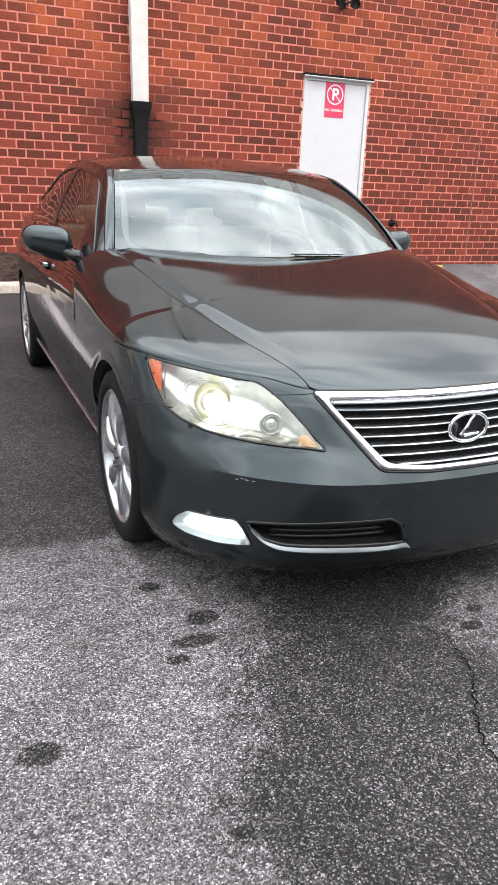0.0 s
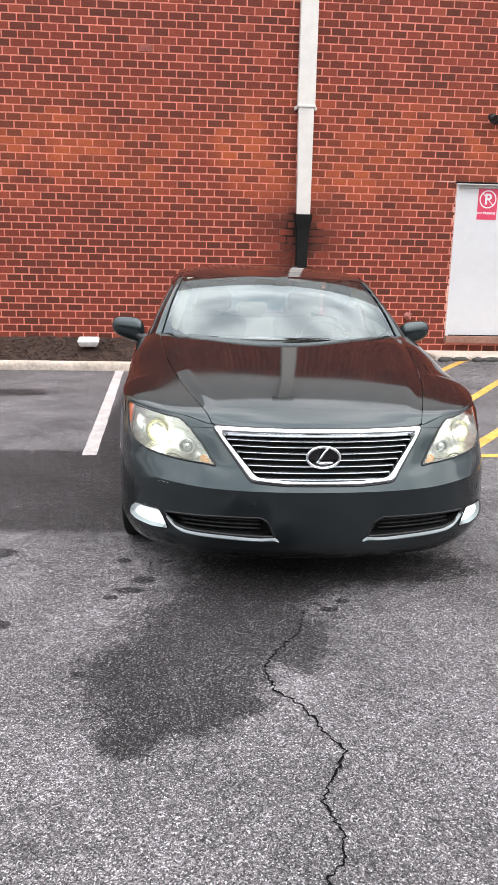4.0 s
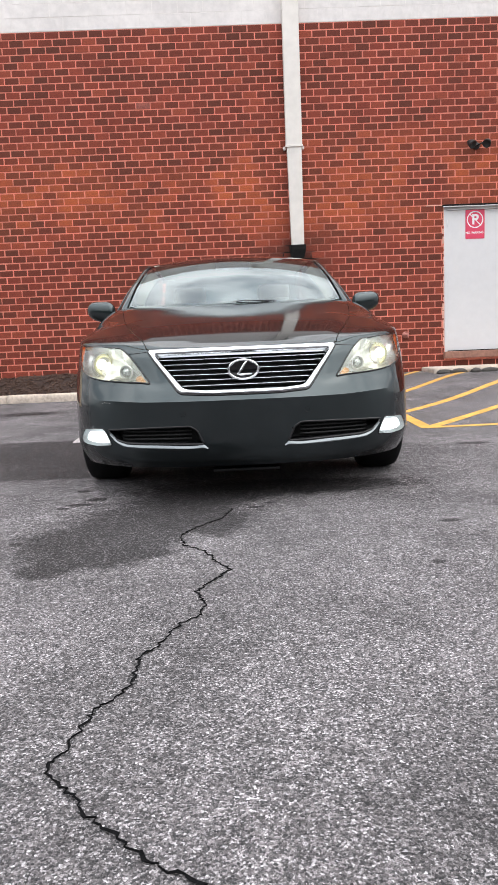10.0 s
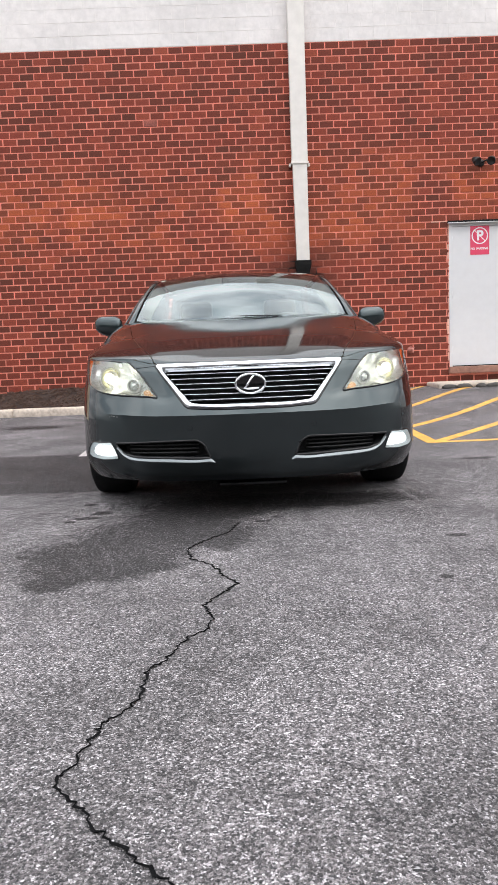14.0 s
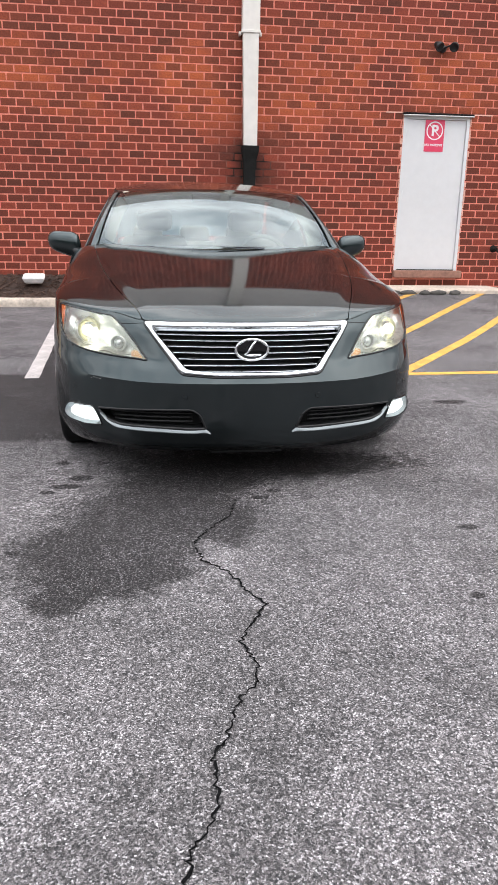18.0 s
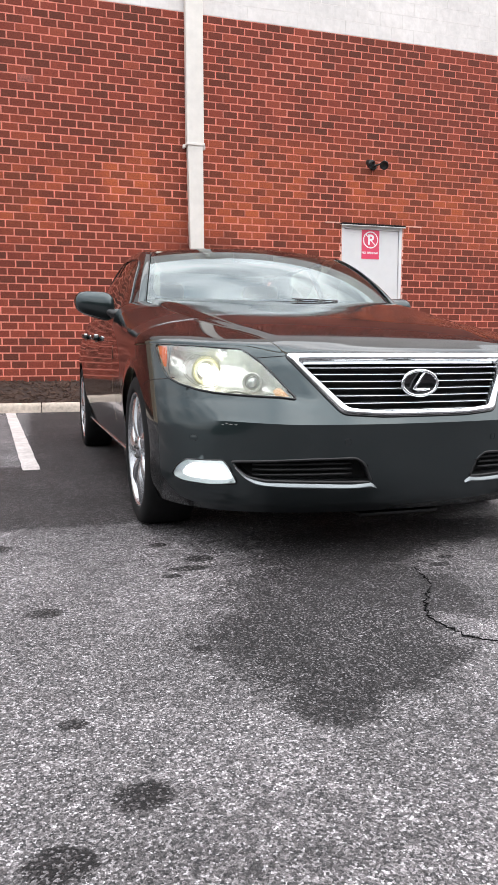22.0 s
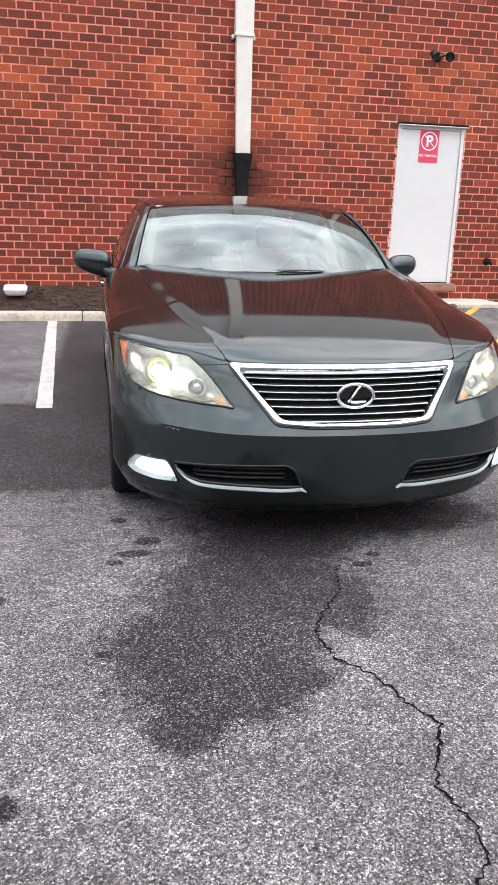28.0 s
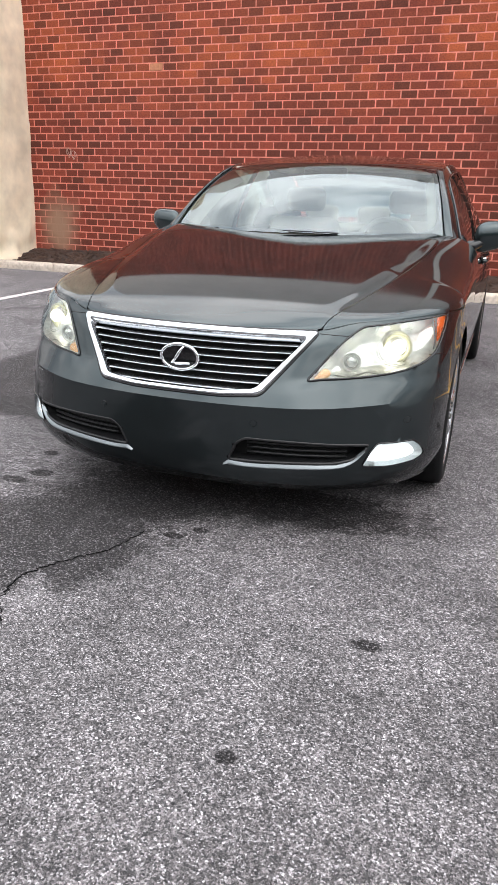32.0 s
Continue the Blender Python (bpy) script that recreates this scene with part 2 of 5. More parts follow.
def lathe(profile, seg=48, bm=None, axis="x"):
    """A turned form: profile of (along, radius) about the axis."""
    bm = bm or bmesh.new()
    rings = []
    for a, r in profile:
        ring = []
        for k in range(seg):
            c, s = math.cos(k * math.tau / seg) * r, math.sin(k * math.tau / seg) * r
            ring.append(bm.verts.new({"x": (a, c, s), "y": (c, a, s), "z": (c, s, a)}[axis]))
        rings.append(ring)
    for q, r2 in zip(rings, rings[1:]):
        for k in range(seg):
            bm.faces.new((q[k], q[(k + 1) % seg], r2[(k + 1) % seg], r2[k]))
    return bm


def inside(poly, x, y):
    hit = False
    for (x0, y0), (x1, y1) in zip(poly, poly[1:] + poly[:1]):
        if (y0 > y) != (y1 > y) and x < (x1 - x0) * (y - y0) / (y1 - y0) + x0:
            hit = not hit
    return hit


def nearest(poly, x, y):
    best = None
    for (x0, y0), (x1, y1) in zip(poly, poly[1:] + poly[:1]):
        dx, dy = x1 - x0, y1 - y0
        s = min(1, max(0, ((x - x0) * dx + (y - y0) * dy) / (dx * dx + dy * dy + 1e-12)))
        px, py = x0 + s * dx, y0 + s * dy
        d = math.hypot(px - x, py - y)
        if best is None or d < best[0]:
            best = (d, px, py)
    return best


def rounded(poly, radius, steps=4):
    """The outline with its corners rounded."""
    out = []
    n = len(poly)
    for i in range(n):
        a, b, c = Vector(poly[i - 1]), Vector(poly[i]), Vector(poly[(i + 1) % n])
        r = min(radius, (a - b).length * 0.45, (c - b).length * 0.45)
        p, q = b + (a - b).normalized() * r, b + (c - b).normalized() * r
        for k in range(steps + 1):
            s = k / steps
            out.append(tuple((1 - s) ** 2 * p + 2 * s * (1 - s) * b + s * s * q))
    return out


def resample(poly, step):
    out = []
    for (x0, y0), (x1, y1) in zip(poly, poly[1:] + poly[:1]):
        k = max(1, int(math.hypot(x1 - x0, y1 - y0) / step))
        out += [(x0 + (x1 - x0) * i / k, y0 + (y1 - y0) * i / k) for i in range(k)]
    return out


# ---------- ground ----------
WALL_Y = 10.14


def rise(x, y):
    """The lot climbs gently towards the wall, more so by the door."""
    return 0.03 * smooth01(4, 9.5, y) + 0.19 * smooth01(2.6, 5.0, x) * smooth01(5.5, 10.2, y)


# the first ones have begun to dry
DRYING = 6
# rows 7 and 8 paint the shade under the car's nose, over damp ground
STAINS_AND_SHADE = ((1.22, 1.34, 0.42, 0.36), (1.04, 1.00, 0.36, 0.33), (1.02, 0.76, 0.27, 0.17), (0.90, 0.63, 0.11, 0.12), (1.48, 1.20, 0.16, 0.23), (1.22, 0.80, 0.14, 0.11), (1.38, 1.70, 0.38, 0.20), (1.80, 1.93, 0.80, 0.22),
          (0.795, 1.69, 0.075, 0.035), (0.86, 1.80, 0.06, 0.04), (0.715, 1.615, 0.04, 0.022), (0.743, 2.04, 0.04, 0.03), (1.68, 1.47, 0.045, 0.025), (1.755, 1.55, 0.035, 0.02),
          (0.442, 0.407, 0.058, 0.045), (0.29, 1.37, 0.055, 0.04), (0.34, 0.69, 0.032, 0.025), (0.30, 0.275, 0.06, 0.045), (0.68, 0.99, 0.03, 0.02),
          (0.12, 2.15, 0.07, 0.06), (2.49, 1.06, 0.044, 0.030), (2.28, 0.51, 0.027, 0.023), (3.3, 3.19, 0.14, 0.06), (-1.0, 7.1, 0.42, 0.25))

DAMP = ((0.15, 3.40, 0.95, 0.95), (0.62, 6.6, 0.40, 2.6))


def asphalt():
    m = bpy.data.materials.new("asphalt")
    m.use_nodes = True
    nt = m.node_tree
    lk = nt.links.new
    p = nt.nodes["Principled BSDF"]
    tc = node(nt, "ShaderNodeTexCoord")
    pos = tc.outputs["Object"]
    stones = node(nt, "ShaderNodeTexVoronoi", Scale=235.0, Randomness=1.0)
    grit = node(nt, "ShaderNodeTexVoronoi", Scale=560.0)
    patchy = node(nt, "ShaderNodeTexNoise", Scale=1.6, Detail=6.0)
    streak = node(nt, "ShaderNodeTexNoise", Scale=14.0, Detail=4.0)
    for t in (stones, grit, patchy, streak):
        lk(pos, t.inputs["Vector"])
    sep = node(nt, "ShaderNodeSeparateColor")
    lk(stones.outputs["Color"], sep.inputs[0])
    tone = node(nt, "ShaderNodeValToRGB")
    e = tone.color_ramp.elements
    e[0].position, e[0].color = 0.0, (0.030, 0.030, 0.032, 1)
    e[1].position, e[1].color = 1.0, (0.40, 0.38, 0.395, 1)
    for q, c in ((0.35, 0.076), (0.66, 0.140), (0.88, 0.225)):
        k = e.new(q)
        k.color = (c * 0.965, c * 0.89, c * 0.92, 1)
    lk(sep.outputs[0], tone.inputs["Fac"])
    sep2 = node(nt, "ShaderNodeSeparateColor")
    lk(grit.outputs["Color"], sep2.inputs[0])
    fine = node(nt, "ShaderNodeMapRange", To_Min=0.45, To_Max=1.55)
    lk(sep2.outputs[1], fine.inputs["Value"])
    mul = node(nt, "ShaderNodeMixRGB", Fac=1.0)
    mul.blend_type = "MULTIPLY"
    lk(tone.outputs["Color"], mul.inputs["Color1"])
    lk(fine.outputs["Result"], mul.inputs["Color2"])
    broad = node(nt, "ShaderNodeMapRange", From_Min=0.3, From_Max=0.7, To_Min=0.77, To_Max=1.43)
    lk(patchy.outputs["Fac"], broad.inputs["Value"])
    mul2 = node(nt, "ShaderNodeMixRGB", Fac=1.0)
    mul2.blend_type = "MULTIPLY"
    lk(mul.outputs["Color"], mul2.inputs["Color1"])
    lk(broad.outputs["Result"], mul2.inputs["Color2"])
    blotch = node(nt, "ShaderNodeMapRange", From_Min=0.32, From_Max=0.68, To_Min=0.80, To_Max=1.20)
    lk(streak.outputs["Fac"], blotch.inputs["Value"])
    mulb = node(nt, "ShaderNodeMixRGB", Fac=1.0)
    mulb.blend_type = "MULTIPLY"
    lk(mul2.outputs["Color"], mulb.inputs["Color1"])
    lk(blotch.outputs["Result"], mulb.inputs["Color2"])
    # coarse stones lie in small clusters
    cluster = node(nt, "ShaderNodeTexNoise", Scale=62.0, Detail=2.0, Roughness=0.6)
    lk(pos, cluster.inputs["Vector"])
    bunch = node(nt, "ShaderNodeMapRange", From_Min=0.30, From_Max=0.70, To_Min=0.66, To_Max=1.34)
    lk(cluster.outputs["Fac"], bunch.inputs["Value"])
    mulc = node(nt, "ShaderNodeMixRGB", Fac=1.0)
    mulc.blend_type = "MULTIPLY"
    lk(mulb.outputs["Color"], mulc.inputs["Color1"])
    lk(bunch.outputs["Result"], mulc.inputs["Color2"])
    mul2 = mulc
    # damp and oily marks and the painted shade under the nose, each with a ragged edge of its own
    warp = node(nt, "ShaderNodeTexNoise", Scale=11.0, Detail=12.0, Roughness=0.86)
    lk(pos, warp.inputs["Vector"])
    off = node(nt, "ShaderNodeMath")
    off.operation = "MULTIPLY_ADD"
    off.inputs[1].default_value, off.inputs[2].default_value = 2.6, -1.30
    lk(warp.outputs["Fac"], off.inputs[0])
    speck = node(nt, "ShaderNodeMath")
    speck.operation = "MULTIPLY_ADD"
    speck.inputs[1].default_value = 0.30
    lk(sep.outputs[1], speck.inputs[0])
    lk(off.outputs[0], speck.inputs[2])
    centred = node(nt, "ShaderNodeMath")
    centred.operation = "SUBTRACT"
    centred.inputs[1].default_value = 0.15
    lk(speck.outputs[0], centred.inputs[0])
    total = None
    for row, (x, y, rx, ry) in enumerate(STAINS_AND_SHADE):
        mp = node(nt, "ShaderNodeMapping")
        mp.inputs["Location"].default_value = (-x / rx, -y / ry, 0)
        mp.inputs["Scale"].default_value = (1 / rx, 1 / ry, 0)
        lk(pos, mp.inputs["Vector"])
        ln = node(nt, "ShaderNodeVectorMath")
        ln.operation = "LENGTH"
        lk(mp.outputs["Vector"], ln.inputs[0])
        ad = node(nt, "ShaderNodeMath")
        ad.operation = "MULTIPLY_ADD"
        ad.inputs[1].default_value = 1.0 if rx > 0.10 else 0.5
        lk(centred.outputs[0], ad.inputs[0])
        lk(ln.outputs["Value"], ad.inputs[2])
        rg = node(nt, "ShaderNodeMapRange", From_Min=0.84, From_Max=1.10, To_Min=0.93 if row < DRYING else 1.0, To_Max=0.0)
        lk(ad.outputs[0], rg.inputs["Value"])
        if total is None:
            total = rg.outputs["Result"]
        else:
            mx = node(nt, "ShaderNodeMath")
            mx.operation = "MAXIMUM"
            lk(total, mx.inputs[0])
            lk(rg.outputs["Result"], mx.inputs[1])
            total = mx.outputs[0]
    # broad damp areas with fairly straight edges
    for x, y, rx, ry in DAMP:
        mp = node(nt, "ShaderNodeMapping")
        mp.inputs["Location"].default_value = (-x, -y, 0)
        lk(pos, mp.inputs["Vector"])
        ab = node(nt, "ShaderNodeVectorMath")
        ab.operation = "ABSOLUTE"
        lk(mp.outputs["Vector"], ab.inputs[0])
        sx = node(nt, "ShaderNodeSeparateXYZ")
        lk(ab.outputs["Vector"], sx.inputs[0])
        sides = []
        for out, reach in (("X", rx), ("Y", ry)):
            wob = node(nt, "ShaderNodeMath")
            wob.operation = "MULTIPLY_ADD"
            wob.inputs[1].default_value = 0.07
            lk(off.outputs[0], wob.inputs[0])
            lk(sx.outputs[out], wob.inputs[2])
            rg = node(nt, "ShaderNodeMapRange", From_Min=reach - 0.05, From_Max=reach + 0.05, To_Min=0.95, To_Max=0.0)
            lk(wob.outputs[0], rg.inputs["Value"])
            sides.append(rg.outputs["Result"])
        mn = node(nt, "ShaderNodeMath")
        mn.operation = "MINIMUM"
        lk(sides[0], mn.inputs[0])
        lk(sides[1], mn.inputs[1])
        mx = node(nt, "ShaderNodeMath")
        mx.operation = "MAXIMUM"
        lk(total, mx.inputs[0])
        lk(mn.outputs[0], mx.inputs[1])
        total = mx.outputs[0]
    # one dark tint for the damp and for the shade painted under the nose
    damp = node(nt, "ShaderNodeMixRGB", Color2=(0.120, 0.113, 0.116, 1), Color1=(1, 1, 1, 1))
    # the palest stones stay visible in the damp
    keep = node(nt, "ShaderNodeMapRange", From_Min=0.60, From_Max=0.97, To_Min=1.0, To_Max=0.64)
    lk(sep.outputs[0], keep.inputs["Value"])
    film = node(nt, "ShaderNodeMath")
    film.operation = "MULTIPLY"
    lk(total, film.inputs[0])
    lk(keep.outputs["Result"], film.inputs[1])
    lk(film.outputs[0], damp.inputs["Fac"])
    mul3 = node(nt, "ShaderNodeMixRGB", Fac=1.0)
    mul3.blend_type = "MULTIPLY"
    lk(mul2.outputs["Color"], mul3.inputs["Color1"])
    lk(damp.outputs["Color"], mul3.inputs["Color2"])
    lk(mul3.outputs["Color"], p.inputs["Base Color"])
    p.inputs["Specular IOR Level"].default_value = 0.25
    rough = node(nt, "ShaderNodeMapRange", To_Min=0.85, To_Max=0.72)
    lk(total, rough.inputs["Value"])
    lk(rough.outputs["Result"], p.inputs["Roughness"])
    b1 = node(nt, "ShaderNodeBump", Strength=0.9, Distance=0.004)
    b1.invert = True
    lk(stones.outputs["Distance"], b1.inputs["Height"])
    b2 = node(nt, "ShaderNodeBump", Strength=0.35, Distance=0.02)
    lk(streak.outputs["Fac"], b2.inputs["Height"])
    lk(b2.outputs["Normal"], b1.inputs["Normal"])
    lk(b1.outputs["Normal"], p.inputs["Normal"])
    return m


M_ASPHALT = asphalt()


def sheet(xs, ys, z=0.0):
    bm = bmesh.new()
    vs = [[bm.verts.new((x, y, rise(x, y) + z)) for y in ys] for x in xs]
    for i in range(len(xs) - 1):
        for j in range(len(ys) - 1):
            bm.faces.new((vs[i][j], vs[i + 1][j], vs[i + 1][j + 1], vs[i][j + 1]))
    return bm


xs = [-600, -100, -30] + [-12 + 0.5 * k for k in range(57)] + [40, 100, 600]
ys = [-600, -100, -30, -10] + [-4 + 0.5 * k for k in range(31)] + [14, 40, 100, 600]
ground = part("ground", sheet(xs, ys), M_ASPHALT)
tagged(ground, "coarse grey asphalt of a parking lot with damp stains and painted shade under the car", "ground", kind="structure")

rnd = random.Random(4)

# unseen dark belt of trees far behind, across the lot, added to darken the car's reflections
M_BELT = material("unseen_foliage", (0.030, 0.040, 0.026), 0.95, grain=0.5, scale=1.2)


def unseen_belt():
    def skin(u, v):
        x = -70 + 140 * u
        top = 6.2 + 1.6 * noise.noise(Vector((x * 0.13, 1.0, 0.0))) + 0.7 * noise.noise(Vector((x * 0.6, 4.0, 0.0)))
        z = -0.2 + (top + 0.2) * v
        return Vector((x, -17.0 - 0.03 * abs(x) + 0.9 * noise.noise(Vector((x * 0.5, z * 0.6, 7.0))) - 1.2 * v * v, z))
    return solid(grid(skin, 220, 14), 0.8)


tagged(part("backdrop", unseen_belt(), M_BELT), "unseen dark belt of trees added behind the camera for the car's reflections", "trees", kind="structure")


def crack_line():
    pts = [(1.57, 1.46), (1.52, 1.27), (1.41, 1.12), (1.355, 1.0), (1.38, 0.86), (1.47, 0.75), (1.505, 0.62), (1.56, 0.52), (1.50, 0.42), (1.455, 0.31), (1.485, 0.20), (1.48, 0.12),
           (1.42, 0.05), (1.37, -0.09), (1.33, -0.17), (1.338, -0.28), (1.315, -0.34), (1.27, -0.41), (1.25, -0.52), (1.22, -0.64), (1.28, -0.69), (1.32, -0.75), (1.37, -0.81), (1.47, -0.90), (1.60, -0.97)]
    fine = []
    for (x0, y0), (x1, y1) in zip(pts, pts[1:]):
        k = max(2, int(math.hypot(x1 - x0, y1 - y0) / 0.012))
        for i in range(k):
            s = i / k
            fine.append((x0 + (x1 - x0) * s + rnd.uniform(-0.009, 0.009), y0 + (y1 - y0) * s + rnd.uniform(-0.007, 0.007)))
    bm = bmesh.new()
    rows = []
    n = len(fine)
    for i, (x, y) in enumerate(fine):
        a, b = fine[max(0, i - 2)], fine[min(n - 1, i + 2)]
        d = Vector((b[0] - a[0], b[1] - a[1])).normalized()
        w = 0.45 * (0.0035 + 0.0045 * (0.5 + noise.noise(Vector((i * 0.09, 3.1, 0.0))))) * min(1, (i + 1) / 25) * rnd.uniform(0.35, 1.7) * (0.7 if i < 40 else 1)
        rows.append([bm.verts.new((x - d.y * w * k, y + d.x * w * k, 0.0042 - (0.0 if k else 0.003))) for k in (-1, 0, 1)])
    for q, r in zip(rows, rows[1:]):
        for k in range(2):
            bm.faces.new((q[k], q[k + 1], r[k + 1], r[k]))
    return bm


M_CRACK = material("crack_shade", (0.004, 0.004, 0.0045), 0.98, grain=0.4, scale=200, bump=0.003, spec=0.1)
tagged(part("asphalt_crack", crack_line(), M_CRACK), "jagged dark crack winding through the asphalt", "crack", kind="structure")


def paint_line(name, a, b, width, mat, label):
    a, b = Vector(a), Vector(b)
    d = (b - a).normalized()
    s = Vector((-d.y, d.x)) * width / 2
    k = max(2, int((b - a).length / 0.06))
    bm = bmesh.new()
    rows = []
    for i in range(k + 1):
        p = a.lerp(b, i / k)
        l, r = p + s * (1 + rnd.uniform(-0.07, 0.07)), p - s * (1 + rnd.uniform(-0.07, 0.07))
        rows.append([bm.verts.new((q.x, q.y, rise(q.x, q.y) + 0.004)) for q in (l, p, r)])
    for q, r in zip(rows, rows[1:]):
        for j in range(2):
            bm.faces.new((q[j], q[j + 1], r[j + 1], r[j]))
    return tagged(part(name, bm, mat), label, "road marking", kind="structure")


paint_line("bay_line", (0.255, 4.17), (-0.01, 8.98), 0.115, M_WHITELINE, "worn white parking bay line on asphalt")
paint_line("bay_line", (-2.82, 4.2), (-2.93, 8.95), 0.115, M_WHITELINE, "worn white parking bay line on asphalt")
paint_line("hatch_line", (3.235, 4.14), (3.40, 10.0), 0.115, M_YELLOW, "yellow edge line of a hatched no-parking zone")
paint_line("hatch_line", (3.20, 4.17), (8.0, 4.30), 0.10, M_YELLOW, "yellow edge line of a hatched no-parking zone")
for x0, y0 in ((3.28, 4.2), (3.33, 5.45), (3.38, 6.95), (3.42, 8.4)):
    run = min((10.0 - y0) / 0.79, (7.9 - x0) / 0.613)
    paint_line("hatch_line", (x0, y0), (x0 + 0.613 * run, y0 + 0.79 * run), 0.105, M_YELLOW, "yellow diagonal line of a hatched no-parking zone")


# ---------- brick wall ----------
COURSE, LENGTH, JOINT = 0.110, 0.2275, 0.0124
BAND_Z, WEST, EAST = 5.76, -5.24, 13.0
DOOR = (5.155, 6.235, 0.40, 2.90)


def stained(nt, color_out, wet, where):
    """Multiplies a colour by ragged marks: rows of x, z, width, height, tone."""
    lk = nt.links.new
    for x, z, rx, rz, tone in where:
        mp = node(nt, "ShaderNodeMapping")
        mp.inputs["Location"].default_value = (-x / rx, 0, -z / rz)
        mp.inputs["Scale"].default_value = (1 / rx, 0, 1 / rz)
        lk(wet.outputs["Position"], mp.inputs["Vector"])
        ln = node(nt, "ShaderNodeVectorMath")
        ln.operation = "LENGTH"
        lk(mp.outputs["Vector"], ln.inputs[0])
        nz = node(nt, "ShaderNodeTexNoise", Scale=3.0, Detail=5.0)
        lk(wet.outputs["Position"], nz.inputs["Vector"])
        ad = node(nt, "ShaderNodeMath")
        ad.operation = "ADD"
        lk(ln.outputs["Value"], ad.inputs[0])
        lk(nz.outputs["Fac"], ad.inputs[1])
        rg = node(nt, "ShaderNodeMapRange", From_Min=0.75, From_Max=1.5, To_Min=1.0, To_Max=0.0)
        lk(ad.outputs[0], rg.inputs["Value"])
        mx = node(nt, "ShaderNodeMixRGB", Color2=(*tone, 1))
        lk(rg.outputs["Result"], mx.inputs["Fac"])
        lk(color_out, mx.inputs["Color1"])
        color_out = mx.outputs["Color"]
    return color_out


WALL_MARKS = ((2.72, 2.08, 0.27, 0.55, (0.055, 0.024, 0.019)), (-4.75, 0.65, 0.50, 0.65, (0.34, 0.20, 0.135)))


def brick_material():
    m = bpy.data.materials.new("brick")
    m.use_nodes = True
    nt = m.node_tree
    lk = nt.links.new
    p = nt.nodes["Principled BSDF"]
    geo = node(nt, "ShaderNodeNewGeometry")
    info = node(nt, "ShaderNodeObjectInfo")
    add = node(nt, "ShaderNodeMath")
    add.operation = "ADD"
    lk(geo.outputs["Random Per Island"], add.inputs[0])
    lk(info.outputs["Random"], add.inputs[1])
    fr = node(nt, "ShaderNodeMath")
    fr.operation = "FRACT"
    lk(add.outputs[0], fr.inputs[0])
    ramp = node(nt, "ShaderNodeValToRGB")
    e = ramp.color_ramp.elements
    e[0].position, e[0].color = 0.0, (0.106, 0.029, 0.018, 1)
    e[1].position, e[1].color = 1.0, (0.300, 0.066, 0.036, 1)
    for q, c in ((0.10, (0.128, 0.031, 0.019, 1)), (0.30, (0.150, 0.033, 0.020, 1)), (0.55, (0.178, 0.037, 0.022, 1)), (0.80, (0.215, 0.041, 0.025, 1)), (0.95, (0.262, 0.053, 0.031, 1))):
        e.new(q).color = c
    lk(fr.outputs[0], ramp.inputs["Fac"])
    # warmer, orange bricks in an uneven belt
    sep = node(nt, "ShaderNodeSeparateXYZ")
    lk(geo.outputs["Position"], sep.inputs[0])
    hz = node(nt, "ShaderNodeMath")
    hz.operation = "SUBTRACT"
    hz.inputs[1].default_value = 3.25
    lk(sep.outputs["Z"], hz.inputs[0])
    ab = node(nt, "ShaderNodeMath")
    ab.operation = "ABSOLUTE"
    lk(hz.outputs[0], ab.inputs[0])
    belt = node(nt, "ShaderNodeMapRange", From_Min=0.15, From_Max=1.05, To_Min=0.95, To_Max=0.0)
    lk(ab.outputs[0], belt.inputs["Value"])
    nz = node(nt, "ShaderNodeTexNoise", Scale=0.9, Detail=3.0)
    lk(geo.outputs["Position"], nz.inputs["Vector"])
    patchy = node(nt, "ShaderNodeMapRange", From_Min=0.34, From_Max=0.57)
    lk(nz.outputs["Fac"], patchy.inputs["Value"])
    both = node(nt, "ShaderNodeMath")
    both.operation = "MULTIPLY"
    lk(belt.outputs["Result"], both.inputs[0])
    lk(patchy.outputs["Result"], both.inputs[1])
    pick = node(nt, "ShaderNodeMapRange", From_Min=0.25, From_Max=1.0, To_Min=0.25, To_Max=1.0)
    lk(fr.outputs[0], pick.inputs["Value"])
    both2 = node(nt, "ShaderNodeMath")
    both2.operation = "MULTIPLY"
    lk(both.outputs[0], both2.inputs[0])
    lk(pick.outputs["Result"], both2.inputs[1])
    warm = node(nt, "ShaderNodeMixRGB", Color2=(0.47, 0.108, 0.038, 1))
    lk(both2.outputs[0], warm.inputs["Fac"])
    lk(ramp.outputs["Color"], warm.inputs["Color1"])
    grain = node(nt, "ShaderNodeTexNoise", Scale=70.0, Detail=5.0)
    lk(geo.outputs["Position"], grain.inputs["Vector"])
    gr = node(nt, "ShaderNodeMapRange", From_Min=0.3, From_Max=0.7, To_Min=0.72, To_Max=1.25)
    lk(grain.outputs["Fac"], gr.inputs["Value"])
    mul = node(nt, "ShaderNodeMixRGB", Fac=1.0)
    mul.blend_type = "MULTIPLY"
    lk(warm.outputs["Color"], mul.inputs["Color1"])
    lk(gr.outputs["Result"], mul.inputs["Color2"])
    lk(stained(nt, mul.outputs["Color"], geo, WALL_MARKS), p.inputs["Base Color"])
    p.inputs["Roughness"].default_value = 0.85
    p.inputs["Specular IOR Level"].default_value = 0.35
    b = node(nt, "ShaderNodeBump", Strength=0.6, Distance=0.004)
    lk(grain.outputs["Fac"], b.inputs["Height"])
    lk(b.outputs["Normal"], p.inputs["Normal"])
    return m


